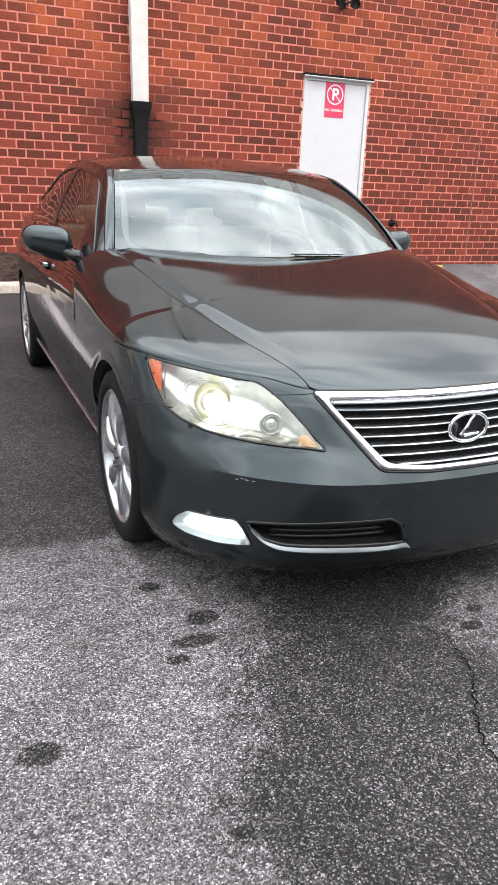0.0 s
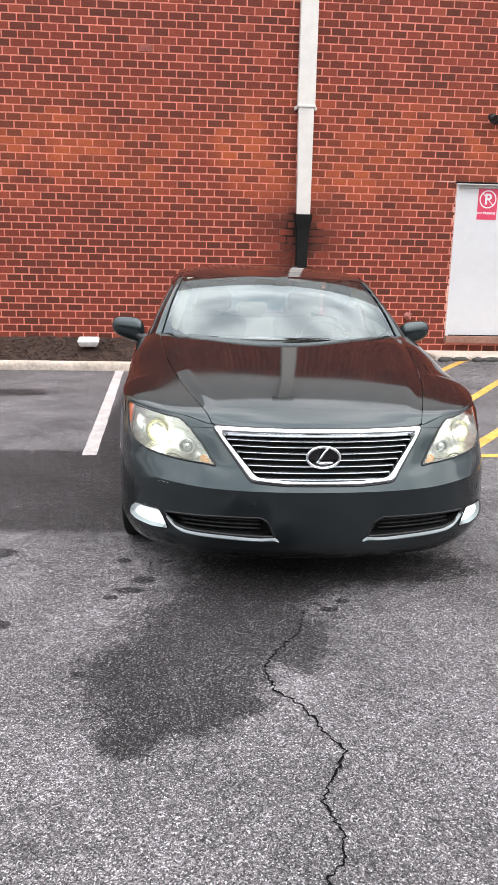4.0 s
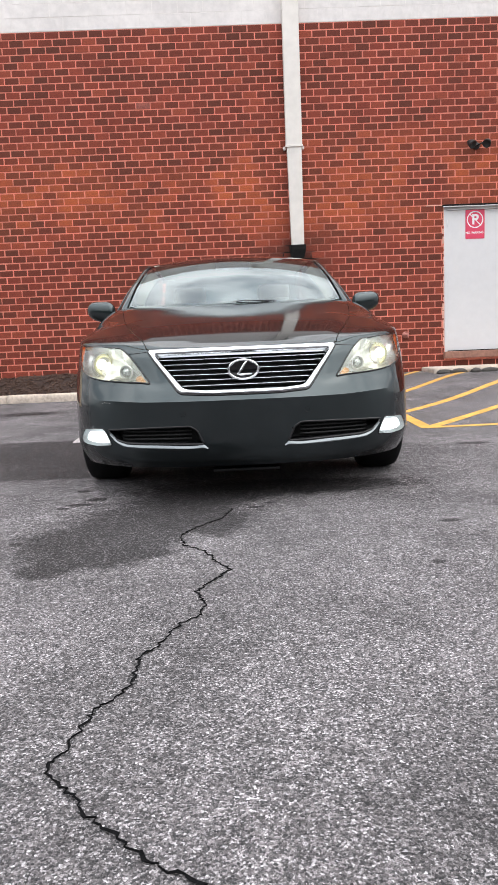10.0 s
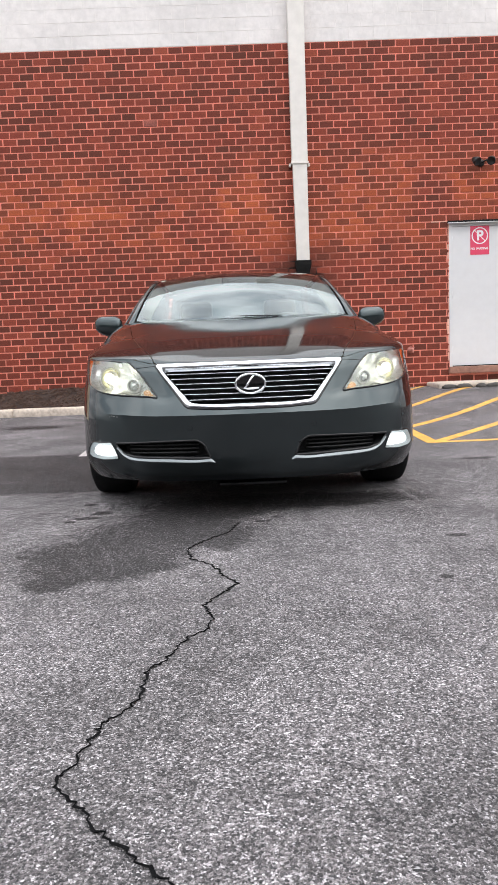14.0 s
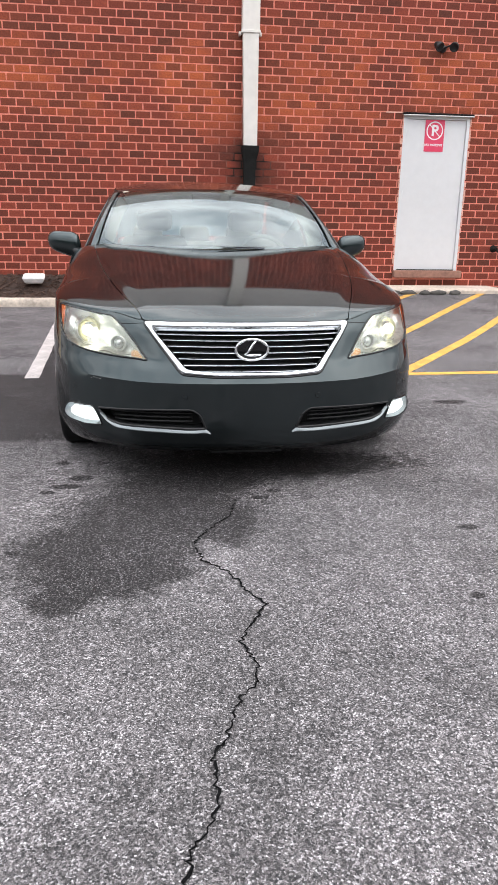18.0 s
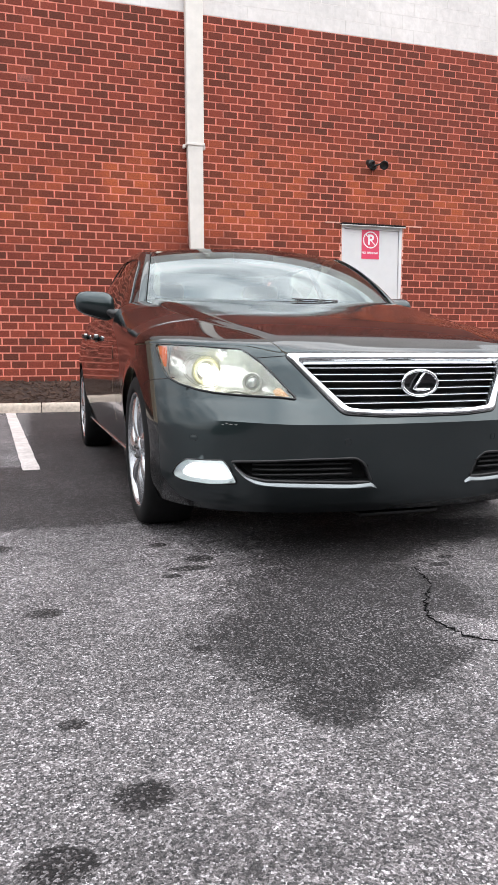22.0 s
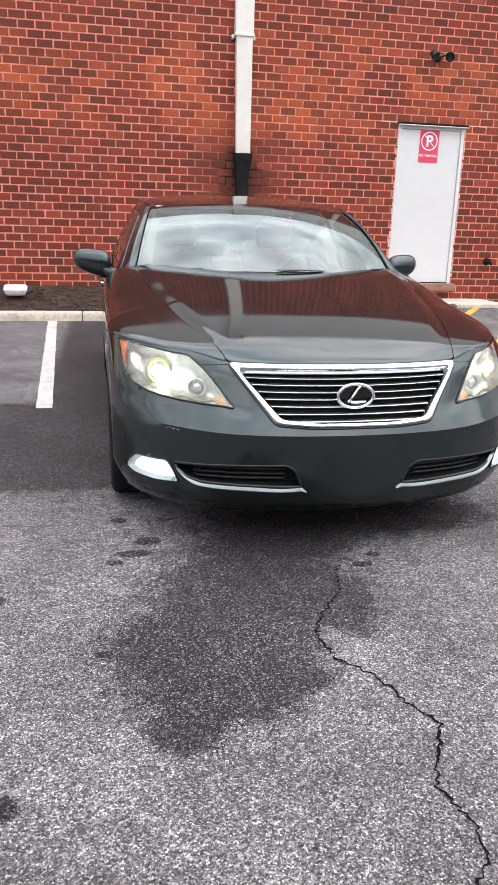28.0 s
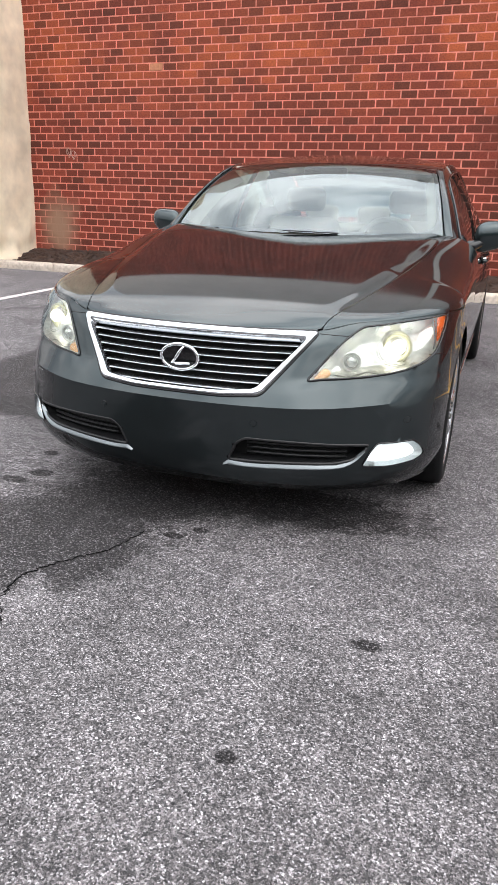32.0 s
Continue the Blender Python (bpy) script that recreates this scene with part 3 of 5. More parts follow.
def mortar_material():
    m = material("mortar", (0.72, 0.245, 0.185), 0.9, grain=0.25, scale=25, bump=0.003)
    nt = m.node_tree
    p = nt.nodes["Principled BSDF"]
    geo = node(nt, "ShaderNodeNewGeometry")
    old = p.inputs["Base Color"].links[0].from_socket
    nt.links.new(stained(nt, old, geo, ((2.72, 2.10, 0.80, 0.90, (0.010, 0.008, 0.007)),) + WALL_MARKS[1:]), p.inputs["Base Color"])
    return m


M_BRICK, M_MORTAR = brick_material(), mortar_material()


def wall_with_door(x0, x1, z0, z1, y0, y1, hole):
    bm = bmesh.new()
    hx0, hx1, hz0, hz1 = hole
    for a, b, c, d in ((x0, hx0, z0, z1), (hx1, x1, z0, z1), (hx0, hx1, hz1, z1), (hx0, hx1, z0, hz0)):
        box(a, y0, c, b, y1, d, bm=bm)
    return bm


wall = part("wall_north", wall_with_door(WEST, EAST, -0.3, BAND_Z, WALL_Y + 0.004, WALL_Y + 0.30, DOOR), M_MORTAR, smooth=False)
tagged(wall, "weathered red brick wall with pinkish mortar joints", "wall", kind="structure")


def brick_box(w, h, dx, dz, proud, verts, faces):
    """Five faces with a chamfered front."""
    n = len(verts)
    c = 0.004
    y = WALL_Y - proud
    for a, b, yy in ((0, 0, WALL_Y + 0.02), (c, c, y)):
        verts += [(dx + a, yy, dz + b), (dx + w - a, yy, dz + b), (dx + w - a, yy, dz + h - b), (dx + a, yy, dz + h - b)]
    faces += [(n + 4, n + 5, n + 6, n + 7), (n, n + 1, n + 5, n + 4), (n + 1, n + 2, n + 6, n + 5), (n + 2, n + 3, n + 7, n + 6), (n + 3, n, n + 4, n + 7)]


def course_bricks():
    """All bricks: x, z, width, height, proud."""
    r = random.Random(9)
    out = []
    k = 0
    z = BAND_Z - COURSE
    while z > -0.15:
        x = WEST + (0.5 * LENGTH if k % 2 else 0.0) - LENGTH
        while x < EAST:
            a, b = max(x, WEST) + JOINT / 2 + r.uniform(-0.002, 0.002), min(x + LENGTH, EAST) - JOINT / 2 + r.uniform(-0.002, 0.002)
            lo, hi = z + JOINT / 2 + r.uniform(-0.0015, 0.0015), z + COURSE - JOINT / 2 + r.uniform(-0.0015, 0.0015)
            if hi > DOOR[2] and lo < DOOR[3] - 0.02:
                if a < DOOR[0] < b:
                    b = DOOR[0] - 0.006
                elif a < DOOR[1] < b:
                    a = DOOR[1] + 0.006
                elif a >= DOOR[0] and b <= DOOR[1]:
                    a, b = 0, 0
            if b - a > 0.03:
                out.append((a, lo, b - a, hi - lo, r.uniform(-0.001, 0.004)))
            x += LENGTH
        z -= COURSE
        k += 1
    return out


BRICKS = course_bricks()
M_PALEBRICK = material("pale_brick", (0.46, 0.19, 0.10), 0.85, grain=0.2, scale=40, bump=0.003)
M_PINKBRICK = material("pink_brick", (0.34, 0.10, 0.075), 0.85, grain=0.5, scale=30, bump=0.003)
M_SCRATCH = material("pale_scratch", (0.55, 0.36, 0.30), 0.9, grain=0.2, scale=40)


def near_brick(x, z, w):
    return 0.2 < x < 5.0 and 1.65 < z < 3.05 and w > 0.2


def lay_bricks(parent):
    verts, faces = [], []
    single = None
    count = 0
    for x, z, w, h, proud in BRICKS:
        if near_brick(x, z, w) and count < 300:
            if single is None:
                v, f = [], []
                brick_box(LENGTH - JOINT, COURSE - JOINT, 0, 0, 0.0, v, f)
                single = bpy.data.meshes.new("brick")
                single.from_pydata(v, [], f)
                single.materials.append(M_BRICK)
            o = new("brick", single)
            o.location = (x, -proud, z)
            o.parent = parent
            count += 1
        else:
            brick_box(w, h, x, z, proud, verts, faces)
    me = bpy.data.meshes.new("brickwork")
    me.from_pydata(verts, [], faces)
    me.materials.append(M_BRICK)
    o = new("brickwork", me)
    o.parent = parent
    tagged(o, "rest of the red bricks", kind="stuff")


# white block wall above
M_BAND = material("white_block", (0.75, 0.71, 0.695), 0.8, grain=0.10, scale=11, bump=0.012, world=True)
M_BANDJOINT = material("white_joint", (0.76, 0.72, 0.70), 0.9, grain=0.1, scale=20)
band = part("wall_upper", box(WEST, WALL_Y + 0.0015, BAND_Z + 0.002, EAST, WALL_Y + 0.3, 7.72), M_BANDJOINT, smooth=False)
tagged(band, "white painted rough block wall above the brick", "wall", kind="structure")


def lay_blocks(parent):
    verts, faces = [], []
    r = random.Random(3)
    single = None
    for k in range(9):
        x = WEST - (0.2 if k % 2 else 0.0)
        while x < EAST:
            a, b = max(x, WEST), min(x + 0.4, EAST)
            lift = r.uniform(0.0, 0.0025)
            if k < 7 and -2.5 < a < 10.0 and b - a > 0.39:
                if single is None:
                    v, f = [], []
                    brick_box(0.396, 0.200, 0.0, 0.0, 0.0, v, f)
                    single = bpy.data.meshes.new("block")
                    single.from_pydata(v, [], f)
                    single.materials.append(M_BAND)
                o = new("block", single)
                o.location = (a + 0.002, -lift, BAND_Z + 0.004 + k * 0.203)
                o.parent = parent
            elif b - a > 0.05:
                brick_box(b - a - 0.004, 0.200, a + 0.002, BAND_Z + 0.004 + k * 0.203, lift, verts, faces)
            x += 0.4
    me = bpy.data.meshes.new("blockwork")
    me.from_pydata(verts, [], faces)
    me.materials.append(M_BAND)
    o = new("blockwork", me)
    o.parent = parent
    tagged(o, "rest of the white painted blocks", kind="stuff")


lay_blocks(band)


def odd_marks():
    """A few bricks and a scrawl that stand out from the wall."""
    for x, z, mat in ((-2.83, 3.0, M_PALEBRICK), (0.36, 4.68, M_PINKBRICK)):
        row = min(BRICKS, key=lambda b: (b[0] + b[2] / 2 - x) ** 2 + (b[1] + b[3] / 2 - z) ** 2)
        bm = box(row[0], WALL_Y - 0.007, row[1], row[0] + row[2], WALL_Y + 0.01, row[1] + row[3], 0.003)
        part("pale_brick", bm, mat, wall, "paler weathered brick", smooth=False)
    pts = [Vector((-4.52 + 0.16 * k / 24 + 0.03 * math.sin(k * 1.7), WALL_Y - 0.005, 1.86 + 0.07 * math.sin(k * 1.1) - 0.003 * k)) for k in range(25)]
    part("scrawl", tube(pts, 0.005, 5), M_SCRATCH, wall, "pale scratched scrawl on the bricks")


odd_marks()

# wing wall at the west end
M_PIER = material("white_rendered_wall", (0.86, 0.74, 0.56), 0.85, grain=0.2, scale=4, bump=0.015)


def pier_skin():
    def skin(u, v):
        z = -0.2 + 6.4 * v
        y = 8.7 + 1.47 * u
        w = 0.02 * noise.noise(Vector((y * 2.1, z * 2.1, 0))) + 0.008 * noise.noise(Vector((y * 9, z * 9, 2)))
        base = 0.10 * (1 - smooth01(0.0, 0.9, z)) * noise.noise(Vector((y * 3, z * 4, 5)))
        return Vector((-5.225 + w + base, y, z))
    bm = grid(skin, 60, 120)
    back = [bm.verts.new((-5.8, y, z)) for y, z in ((8.7, -0.2), (10.14, -0.2), (10.14, 6.2), (8.7, 6.2))]
    bm.faces.new(back)
    front = [bm.verts.new((x, 8.7, z)) for x, z in ((-5.8, -0.2), (-5.23, -0.2), (-5.23, 6.2), (-5.8, 6.2))]
    bm.faces.new(front)
    return bm


tagged(part("wall_west", pier_skin(), M_PIER), "weathered white painted side wall with chipped base", "wall", kind="structure")

# ---------- door ----------
M_JOINTSEAL = material("joint_sealant", (0.30, 0.14, 0.11), 0.8, grain=0.1, scale=20)
M_DARKMETAL = material("dark_metal", (0.007, 0.007, 0.007), 0.85, 0.0, grain=0.5, scale=15, bump=0.004, spec=0.25)


M_SILL = material("stained_sill", (0.26, 0.135, 0.10), 0.85, grain=0.3, scale=20, bump=0.004)


def build_door():
    d = tagged(new("door_1"), "closed white steel service door with a red sign", "door", kind="structure")
    x0, x1, z0, z1 = DOOR
    part("door_leaf", box(x0 + 0.055, WALL_Y + 0.02, 0.525, x1 - 0.055, WALL_Y + 0.065, z1 - 0.09, 0.004), M_WHITEMETAL, d, smooth=False)
    fr = bmesh.new()
    for a, b, c, e in ((x0, x0 + 0.05, 0.51, z1 - 0.035), (x1 - 0.05, x1, 0.51, z1 - 0.035), (x0 + 0.05, x1 - 0.05, z1 - 0.085, z1 - 0.035)):
        box(a, WALL_Y - 0.004, c, b, WALL_Y + 0.12, e, 0.003, bm=fr)
    part("door_frame", fr, M_WHITEMETAL, d, smooth=False)
    part("drip_cap", box(x0 - 0.03, WALL_Y - 0.06, z1 - 0.03, x1 + 0.04, WALL_Y + 0.02, z1 - 0.002, 0.006), M_DARKMETAL, d, "dark drip edge over the door", smooth=False)
    part("cap_edge", box(x0 - 0.03, WALL_Y - 0.066, z1 - 0.045, x1 + 0.04, WALL_Y - 0.05, z1 - 0.032, 0.003), M_WHITEMETAL, d, smooth=False)
    part("door_sill", box(x0 - 0.02, WALL_Y - 0.10, 0.40, x1 + 0.06, WALL_Y + 0.10, 0.515, 0.012), M_SILL, d, "stained concrete threshold", smooth=False)
    part("threshold", box(x0 + 0.05, WALL_Y - 0.012, 0.516, x1 - 0.05, WALL_Y + 0.05, 0.53, 0.003), M_DARKMETAL, d, smooth=False)
    part("backing", box(x0, WALL_Y + 0.07, 0.50, x1, WALL_Y + 0.10, z1), M_BLACK, d, smooth=False)
    for z in (0.80, 1.70, 2.60):
        h = part("hinge", tube([Vector((x0 + 0.052, WALL_Y + 0.012, z - 0.055)), Vector((x0 + 0.052, WALL_Y + 0.012, z + 0.055))], 0.010, 8), M_WHITEMETAL, d)
    return d


build_door()
M_PALEMORTAR = material("pale_mortar", (0.72, 0.42, 0.34), 0.9, grain=0.2, scale=25)
for x0, x1 in ((4.86, 5.12), (6.28, 6.60)):
    tagged(part("lintel_end", box(x0, WALL_Y - 0.005, 2.888, x1, WALL_Y + 0.01, 2.905), M_PALEMORTAR, smooth=False), "pale pink mortar over the end of the door lintel", "lintel", kind="structure")


for x0, x1, z0, z1 in ((5.118, 5.150, 0.62, 2.88), (6.240, 6.268, 0.62, 2.88)):
    bm = bmesh.new()
    z = z0
    while z < z1:
        h = rnd.uniform(0.05, 0.16)
        w = rnd.uniform(0.3, 1.0)
        a, b = (x1 - (x1 - x0) * w, x1) if x1 < 5.5 else (x0, x0 + (x1 - x0) * w)
        box(a, WALL_Y - 0.0055, z, b, WALL_Y + 0.01, min(z + h, z1), bm=bm)
        z += h + rnd.uniform(0.0, 0.05)
    tagged(part("jamb_pointing", bm, M_PALEMORTAR, smooth=False), "ragged pale pink mortar beside the door frame", "mortar", kind="structure")


def letters(name, text, size, at, mat, parent):
    cu = bpy.data.curves.new(name, "FONT")
    cu.body, cu.size, cu.align_x, cu.align_y, cu.extrude, cu.offset = text, size, "CENTER", "CENTER", 0.0006, size * 0.03
    tmp = bpy.data.objects.new(name, cu)
    me = bpy.data.meshes.new_from_object(tmp)
    bpy.data.objects.remove(tmp)
    me.materials.clear()
    me.materials.append(mat)
    o = new(name, me)
    o.parent = parent
    o.matrix_local = at
    return o


def build_sign():
    cx, cz, y = 5.672, 2.578, WALL_Y + 0.017
    sign = tagged(part("no_parking_sign", box(cx - 0.158, y - 0.003, cz - 0.232, cx + 0.158, y + 0.002, cz + 0.232, 0.0015), M_SIGNRED, smooth=False),
                  "faded red and white no-parking sign fixed on the white door", "sign")
    ring = bmesh.new()
    n = 48
    for r0, r1 in ((0.118, 0.136),):
        vs = [[ring.verts.new((cx + r * math.cos(k * math.tau / n), y - 0.0045, cz + 0.075 + r * math.sin(k * math.tau / n))) for k in range(n)] for r in (r0, r1)]
        for k in range(n):
            ring.faces.new((vs[0][k], vs[0][(k + 1) % n], vs[1][(k + 1) % n], vs[1][k]))
    part("sign_ring", ring, M_SIGNWHITE, sign, smooth=False)
    bar = box(-0.118, -0.0006, -0.007, 0.118, 0.0006, 0.007)
    bmesh.ops.transform(bar, verts=bar.verts, matrix=Matrix.Translation((cx, y - 0.0052, cz + 0.075)) @ Matrix.Rotation(radians(45), 4, "Y"))
    part("sign_slash", bar, M_SIGNWHITE, sign, smooth=False)
    letters("sign_letter", "P", 0.22, pose(cx, y - 0.0062, cz + 0.07, 90, 0, 0), M_SIGNWHITE, sign)
    letters("sign_word", "NO", 0.047, pose(cx - 0.118, y - 0.0045, cz - 0.135, 90, 0, 0), M_SIGNWHITE, sign)
    letters("sign_word", "PARKING", 0.047, pose(cx + 0.040, y - 0.0045, cz - 0.135, 90, 0, 0), M_SIGNWHITE, sign)


build_sign()
part("expansion_joint", box(8.37, WALL_Y - 0.005, 0.0, 8.385, WALL_Y + 0.02, BAND_Z), M_JOINTSEAL, smooth=False)
tagged(bpy.data.objects["expansion_joint"], "grey sealed vertical joint in the brick wall", "joint", kind="structure")


# ---------- downpipe ----------
def build_downpipe():
    pipe = thing("downpipe", "cream square downpipe running into a black cast iron boot", "pipe")
    part("upper_length", box(2.585, 9.995, 3.88, 2.845, 10.125, 7.50, 0.012), M_CREAM, pipe, smooth=False)

    def lower(u, v):
        a = u * 4
        k = int(a) % 4
        s = a - int(a)
        z = 2.30 + 1.60 * v
        l, r = 2.625 - 0.025 * v, 2.83 + 0.0 * v
        c = ((l, 10.0), (r, 10.0), (r, 10.12), (l, 10.12))
        p, q = c[k], c[(k + 1) % 4]
        return Vector((p[0] + (q[0] - p[0]) * s, p[1] + (q[1] - p[1]) * s, z))
    part("lower_length", clean(grid(lower, 4, 1)), M_CREAM, pipe, smooth=False)
    part("rain_head", box(2.47, 9.93, 7.50, 2.96, 10.125, 7.70, 0.02), M_CREAM, pipe, smooth=False)
    part("collar", box(2.575, 9.985, 3.86, 2.855, 10.13, 3.90, 0.006), M_CREAM, pipe, smooth=False)
    for x in (2.562, 2.862):
        part("bracket_ear", box(x - 0.018, 10.06, 3.835, x + 0.018, 10.135, 3.885, 0.006), M_CREAM, pipe, smooth=False)
    def boot_at(u, v):
        k = int(u * 4) % 4
        f = u * 4 - int(u * 4)
        z = 2.335 - 2.1 * v
        w = curve(-z, -2.335, 0.128, -2.27, 0.126, -2.20, 0.110, -2.10, 0.090, -1.9, 0.084, -0.2, 0.082)
        c = ((-w, 10.03 - w * 0.8), (w, 10.03 - w * 0.8), (w, 10.125), (-w, 10.125))
        p, q = c[k], c[(k + 1) % 4]
        wob = 0.006 * noise.noise(Vector((u * 9, z * 9, 3.0)))
        return Vector((2.722 + p[0] + (q[0] - p[0]) * f + wob, p[1] + (q[1] - p[1]) * f + wob, z))
    boot = clean(grid(boot_at, 24, 60))
    part("iron_boot", boot, M_DARKMETAL, pipe, "black cast iron boot pipe", smooth=False)
    for z in (1.25, 0.55):
        ring = lathe([(z - 0.03, 0.082), (z - 0.03, 0.094), (z + 0.03, 0.094), (z + 0.03, 0.082)], 20, axis="z")
        bmesh.ops.translate(ring, verts=ring.verts, vec=(2.715, 10.03, 0))
        part("pipe_collar", ring, M_DARKMETAL, pipe)
    return pipe


build_downpipe()


def build_floodlight():
    lamp = thing("floodlight", "small black twin-head floodlight mounted on the brick wall", "lamp")
    plate = lathe([(10.145, 0.055), (10.11, 0.055), (10.10, 0.048), (10.10, 0.001)], 20, axis="y")
    bmesh.ops.translate(plate, verts=plate.verts, vec=(5.68, 0, 3.80))
    part("wall_plate", plate, M_BLACK, lamp)
    for s, dz in ((-1, 0.01), (1, 0.015)):
        part("arm", tube([Vector((5.68, 10.10, 3.80)), Vector((5.68 + s * 0.06, 10.06, 3.81 + dz)), Vector((5.68 + s * 0.10, 10.03, 3.82 + dz))], 0.014, 8), M_BLACK, lamp)
        head = lathe([(0.07, 0.018), (0.06, 0.034), (0.0, 0.062), (-0.05, 0.070), (-0.05, 0.060), (-0.02, 0.05), (-0.02, 0.001)], 20, axis="y")
        h = part("lamp_head", head, M_BLACK, lamp)
        h.matrix_local = pose(5.68 + s * 0.13, 9.98, 3.80 + dz, 35, 0, -s * 38)
    return lamp


build_floodlight()


def build_tap(x, z, mat, label):
    t = thing("wall_tap", label, "tap")
    rose = lathe([(10.145, 0.06), (10.12, 0.055), (10.115, 0.02), (10.05, 0.018), (10.05, 0.001)], 16, axis="y")
    bmesh.ops.translate(rose, verts=rose.verts, vec=(x, 0, z))
    part("rose", rose, mat, t)
    part("spout", tube([Vector((x, 10.07, z)), Vector((x, 10.0, z + 0.005)), Vector((x, 9.97, z - 0.05))], 0.014, 8), mat, t)
    part("handle", tube([Vector((x - 0.035, 10.03, z + 0.04)), Vector((x + 0.035, 10.03, z + 0.04))], 0.009, 8), mat, t)


M_TAP = material("painted_tap", (0.42, 0.16, 0.13), 0.6, grain=0.2, scale=30)
build_tap(4.50, 0.82, M_TAP, "brick-coloured garden tap on the wall beside the door")
build_tap(6.85, 0.87, M_DARKMETAL, "dark metal garden tap low on the brick wall")

# ---------- stoop, curb, bed ----------
stoop = part("door_slab", box(4.75, 9.35, 0.05, 6.80, 10.12, 0.275, 0.03), M_CONCRETE, smooth=False)
tagged(stoop, "low stained concrete slab in front of the door", "slab", kind="structure")


def build_rubble():
    r = random.Random(7)
    for x in (4.9, 5.13, 5.4, 5.62, 5.9):
        bm = bmesh.new()
        bmesh.ops.create_icosphere(bm, subdivisions=2, radius=1)
        for v in bm.verts:
            v.co *= 1 + 0.25 * noise.noise(v.co * 1.7 + Vector((x * 5, 0, 0)))
        bmesh.ops.transform(bm, verts=bm.verts, matrix=pose(x, 9.30, rise(x, 9.25) + 0.015, 0, 0, r.uniform(0, 90)) @ Matrix.Diagonal((0.14, 0.08, 0.05, 1)))
        tagged(part("asphalt_lump", bm, M_RUBBLE), "broken dark asphalt lump at the edge of the door slab", "rubble", "lumps by the door slab")


M_RUBBLE = material("rubble", (0.07, 0.065, 0.06), 0.95, grain=0.4, scale=40, bump=0.01)
build_rubble()


def curb_stone(x0, x1, round_end=False):
    def prof(u, v):
        x = x0 + (x1 - x0) * u
        cross = ((8.985, -0.1), (8.985, 0.03), (8.99, 0.105), (9.005, 0.126), (9.03, 0.132), (9.13, 0.130), (9.15, 0.10), (9.15, -0.1))
        k = min(int(v * 7), 6)
        s = v * 7 - k
        y = cross[k][0] + (cross[k + 1][0] - cross[k][0]) * s
        z = cross[k][1] + (cross[k + 1][1] - cross[k][1]) * s
        w = 0.004 * noise.noise(Vector((x * 7, y * 20, z * 20)))
        if round_end:
            e = smooth01(x1 - 0.16, x1, x)
            y = 9.065 + (y - 9.065) * math.sqrt(max(0.05, 1 - e * e))
        return Vector((x, y + w, z + w + 0.02))
    bm = grid(prof, 24, 14)
    ends = [[v for v in bm.verts if abs(v.co.x - x) < 1e-5] for x in (x0, x1)]
    for e in ends:
        e.sort(key=lambda v: math.atan2(v.co.z - 0.03, v.co.y - 9.065))
        try:
            bm.faces.new(e)
        except ValueError:
            pass
    return bm


kx = -6.37
while kx < 3.0:
    x1 = min(kx + 2.25, 3.28)
    tagged(part("curb_stone", curb_stone(max(kx, -5.2) + 0.006, x1 - 0.006, x1 > 3.2), M_CONCRETE), "worn grey concrete curb stone edging the mulch bed", "curb", "curb stones", kind="structure")
    kx += 2.25


def bed_height(x, y):
    s = (y - 9.13) / 1.0
    top = curve(x, -5.0, 0.27, -3.0, 0.30, -1.5, 0.40, 0.5, 0.40, 2.0, 0.30, 3.3, 0.20)
    return 0.09 + (top - 0.09) * smooth01(0, 1, s)


def bed_skin(u, v):
    x, y = -5.24 + 8.54 * u, 9.12 + 1.05 * v
    h = bed_height(x, y) + 0.018 * noise.noise(Vector((x * 9, y * 9, 0))) + 0.012 * noise.noise(Vector((x * 30, y * 30, 1)))
    if u > 0.985:
        h *= max(0.2, (1 - u) / 0.015)
    return Vector((x, y, h))


tagged(part("mulch_bed", grid(bed_skin, 260, 36), M_MULCH), "dark brown mulch bed along the foot of the brick wall", "mulch", kind="structure")


def mulch_chips():
    r = random.Random(5)
    verts, faces = [], []
    for _ in range(3200):
        x, y = r.uniform(-5.15, 3.2), r.uniform(9.16, 10.1)
        z = bed_height(x, y) + 0.012
        l, w, h = r.uniform(0.012, 0.04), r.uniform(0.005, 0.011), 0.004
        q = Euler((r.uniform(-0.7, 0.7), r.uniform(-0.7, 0.7), r.uniform(0, 6.3))).to_matrix()
        n = len(verts)
        for sx in (-1, 1):
            for sy in (-1, 1):
                for sz in (-1, 1):
                    verts.append(tuple(q @ Vector((sx * l, sy * w, sz * h)) + Vector((x, y, z))))
        faces += [(n, n + 1, n + 3, n + 2), (n + 4, n + 6, n + 7, n + 5), (n, n + 4, n + 5, n + 1), (n + 2, n + 3, n + 7, n + 6), (n, n + 2, n + 6, n + 4), (n + 1, n + 5, n + 7, n + 3)]
    me = bpy.data.meshes.new("mulch_chips")
    me.from_pydata(verts, [], faces)
    me.materials.append(M_CHIP)
    tagged(new("mulch_chips", me), "loose brown wood chips lying on the mulch bed", "mulch", kind="stuff")


M_CHIP = material("wood_chip", (0.075, 0.042, 0.03), 0.9, grain=0.4, scale=30)
mulch_chips()


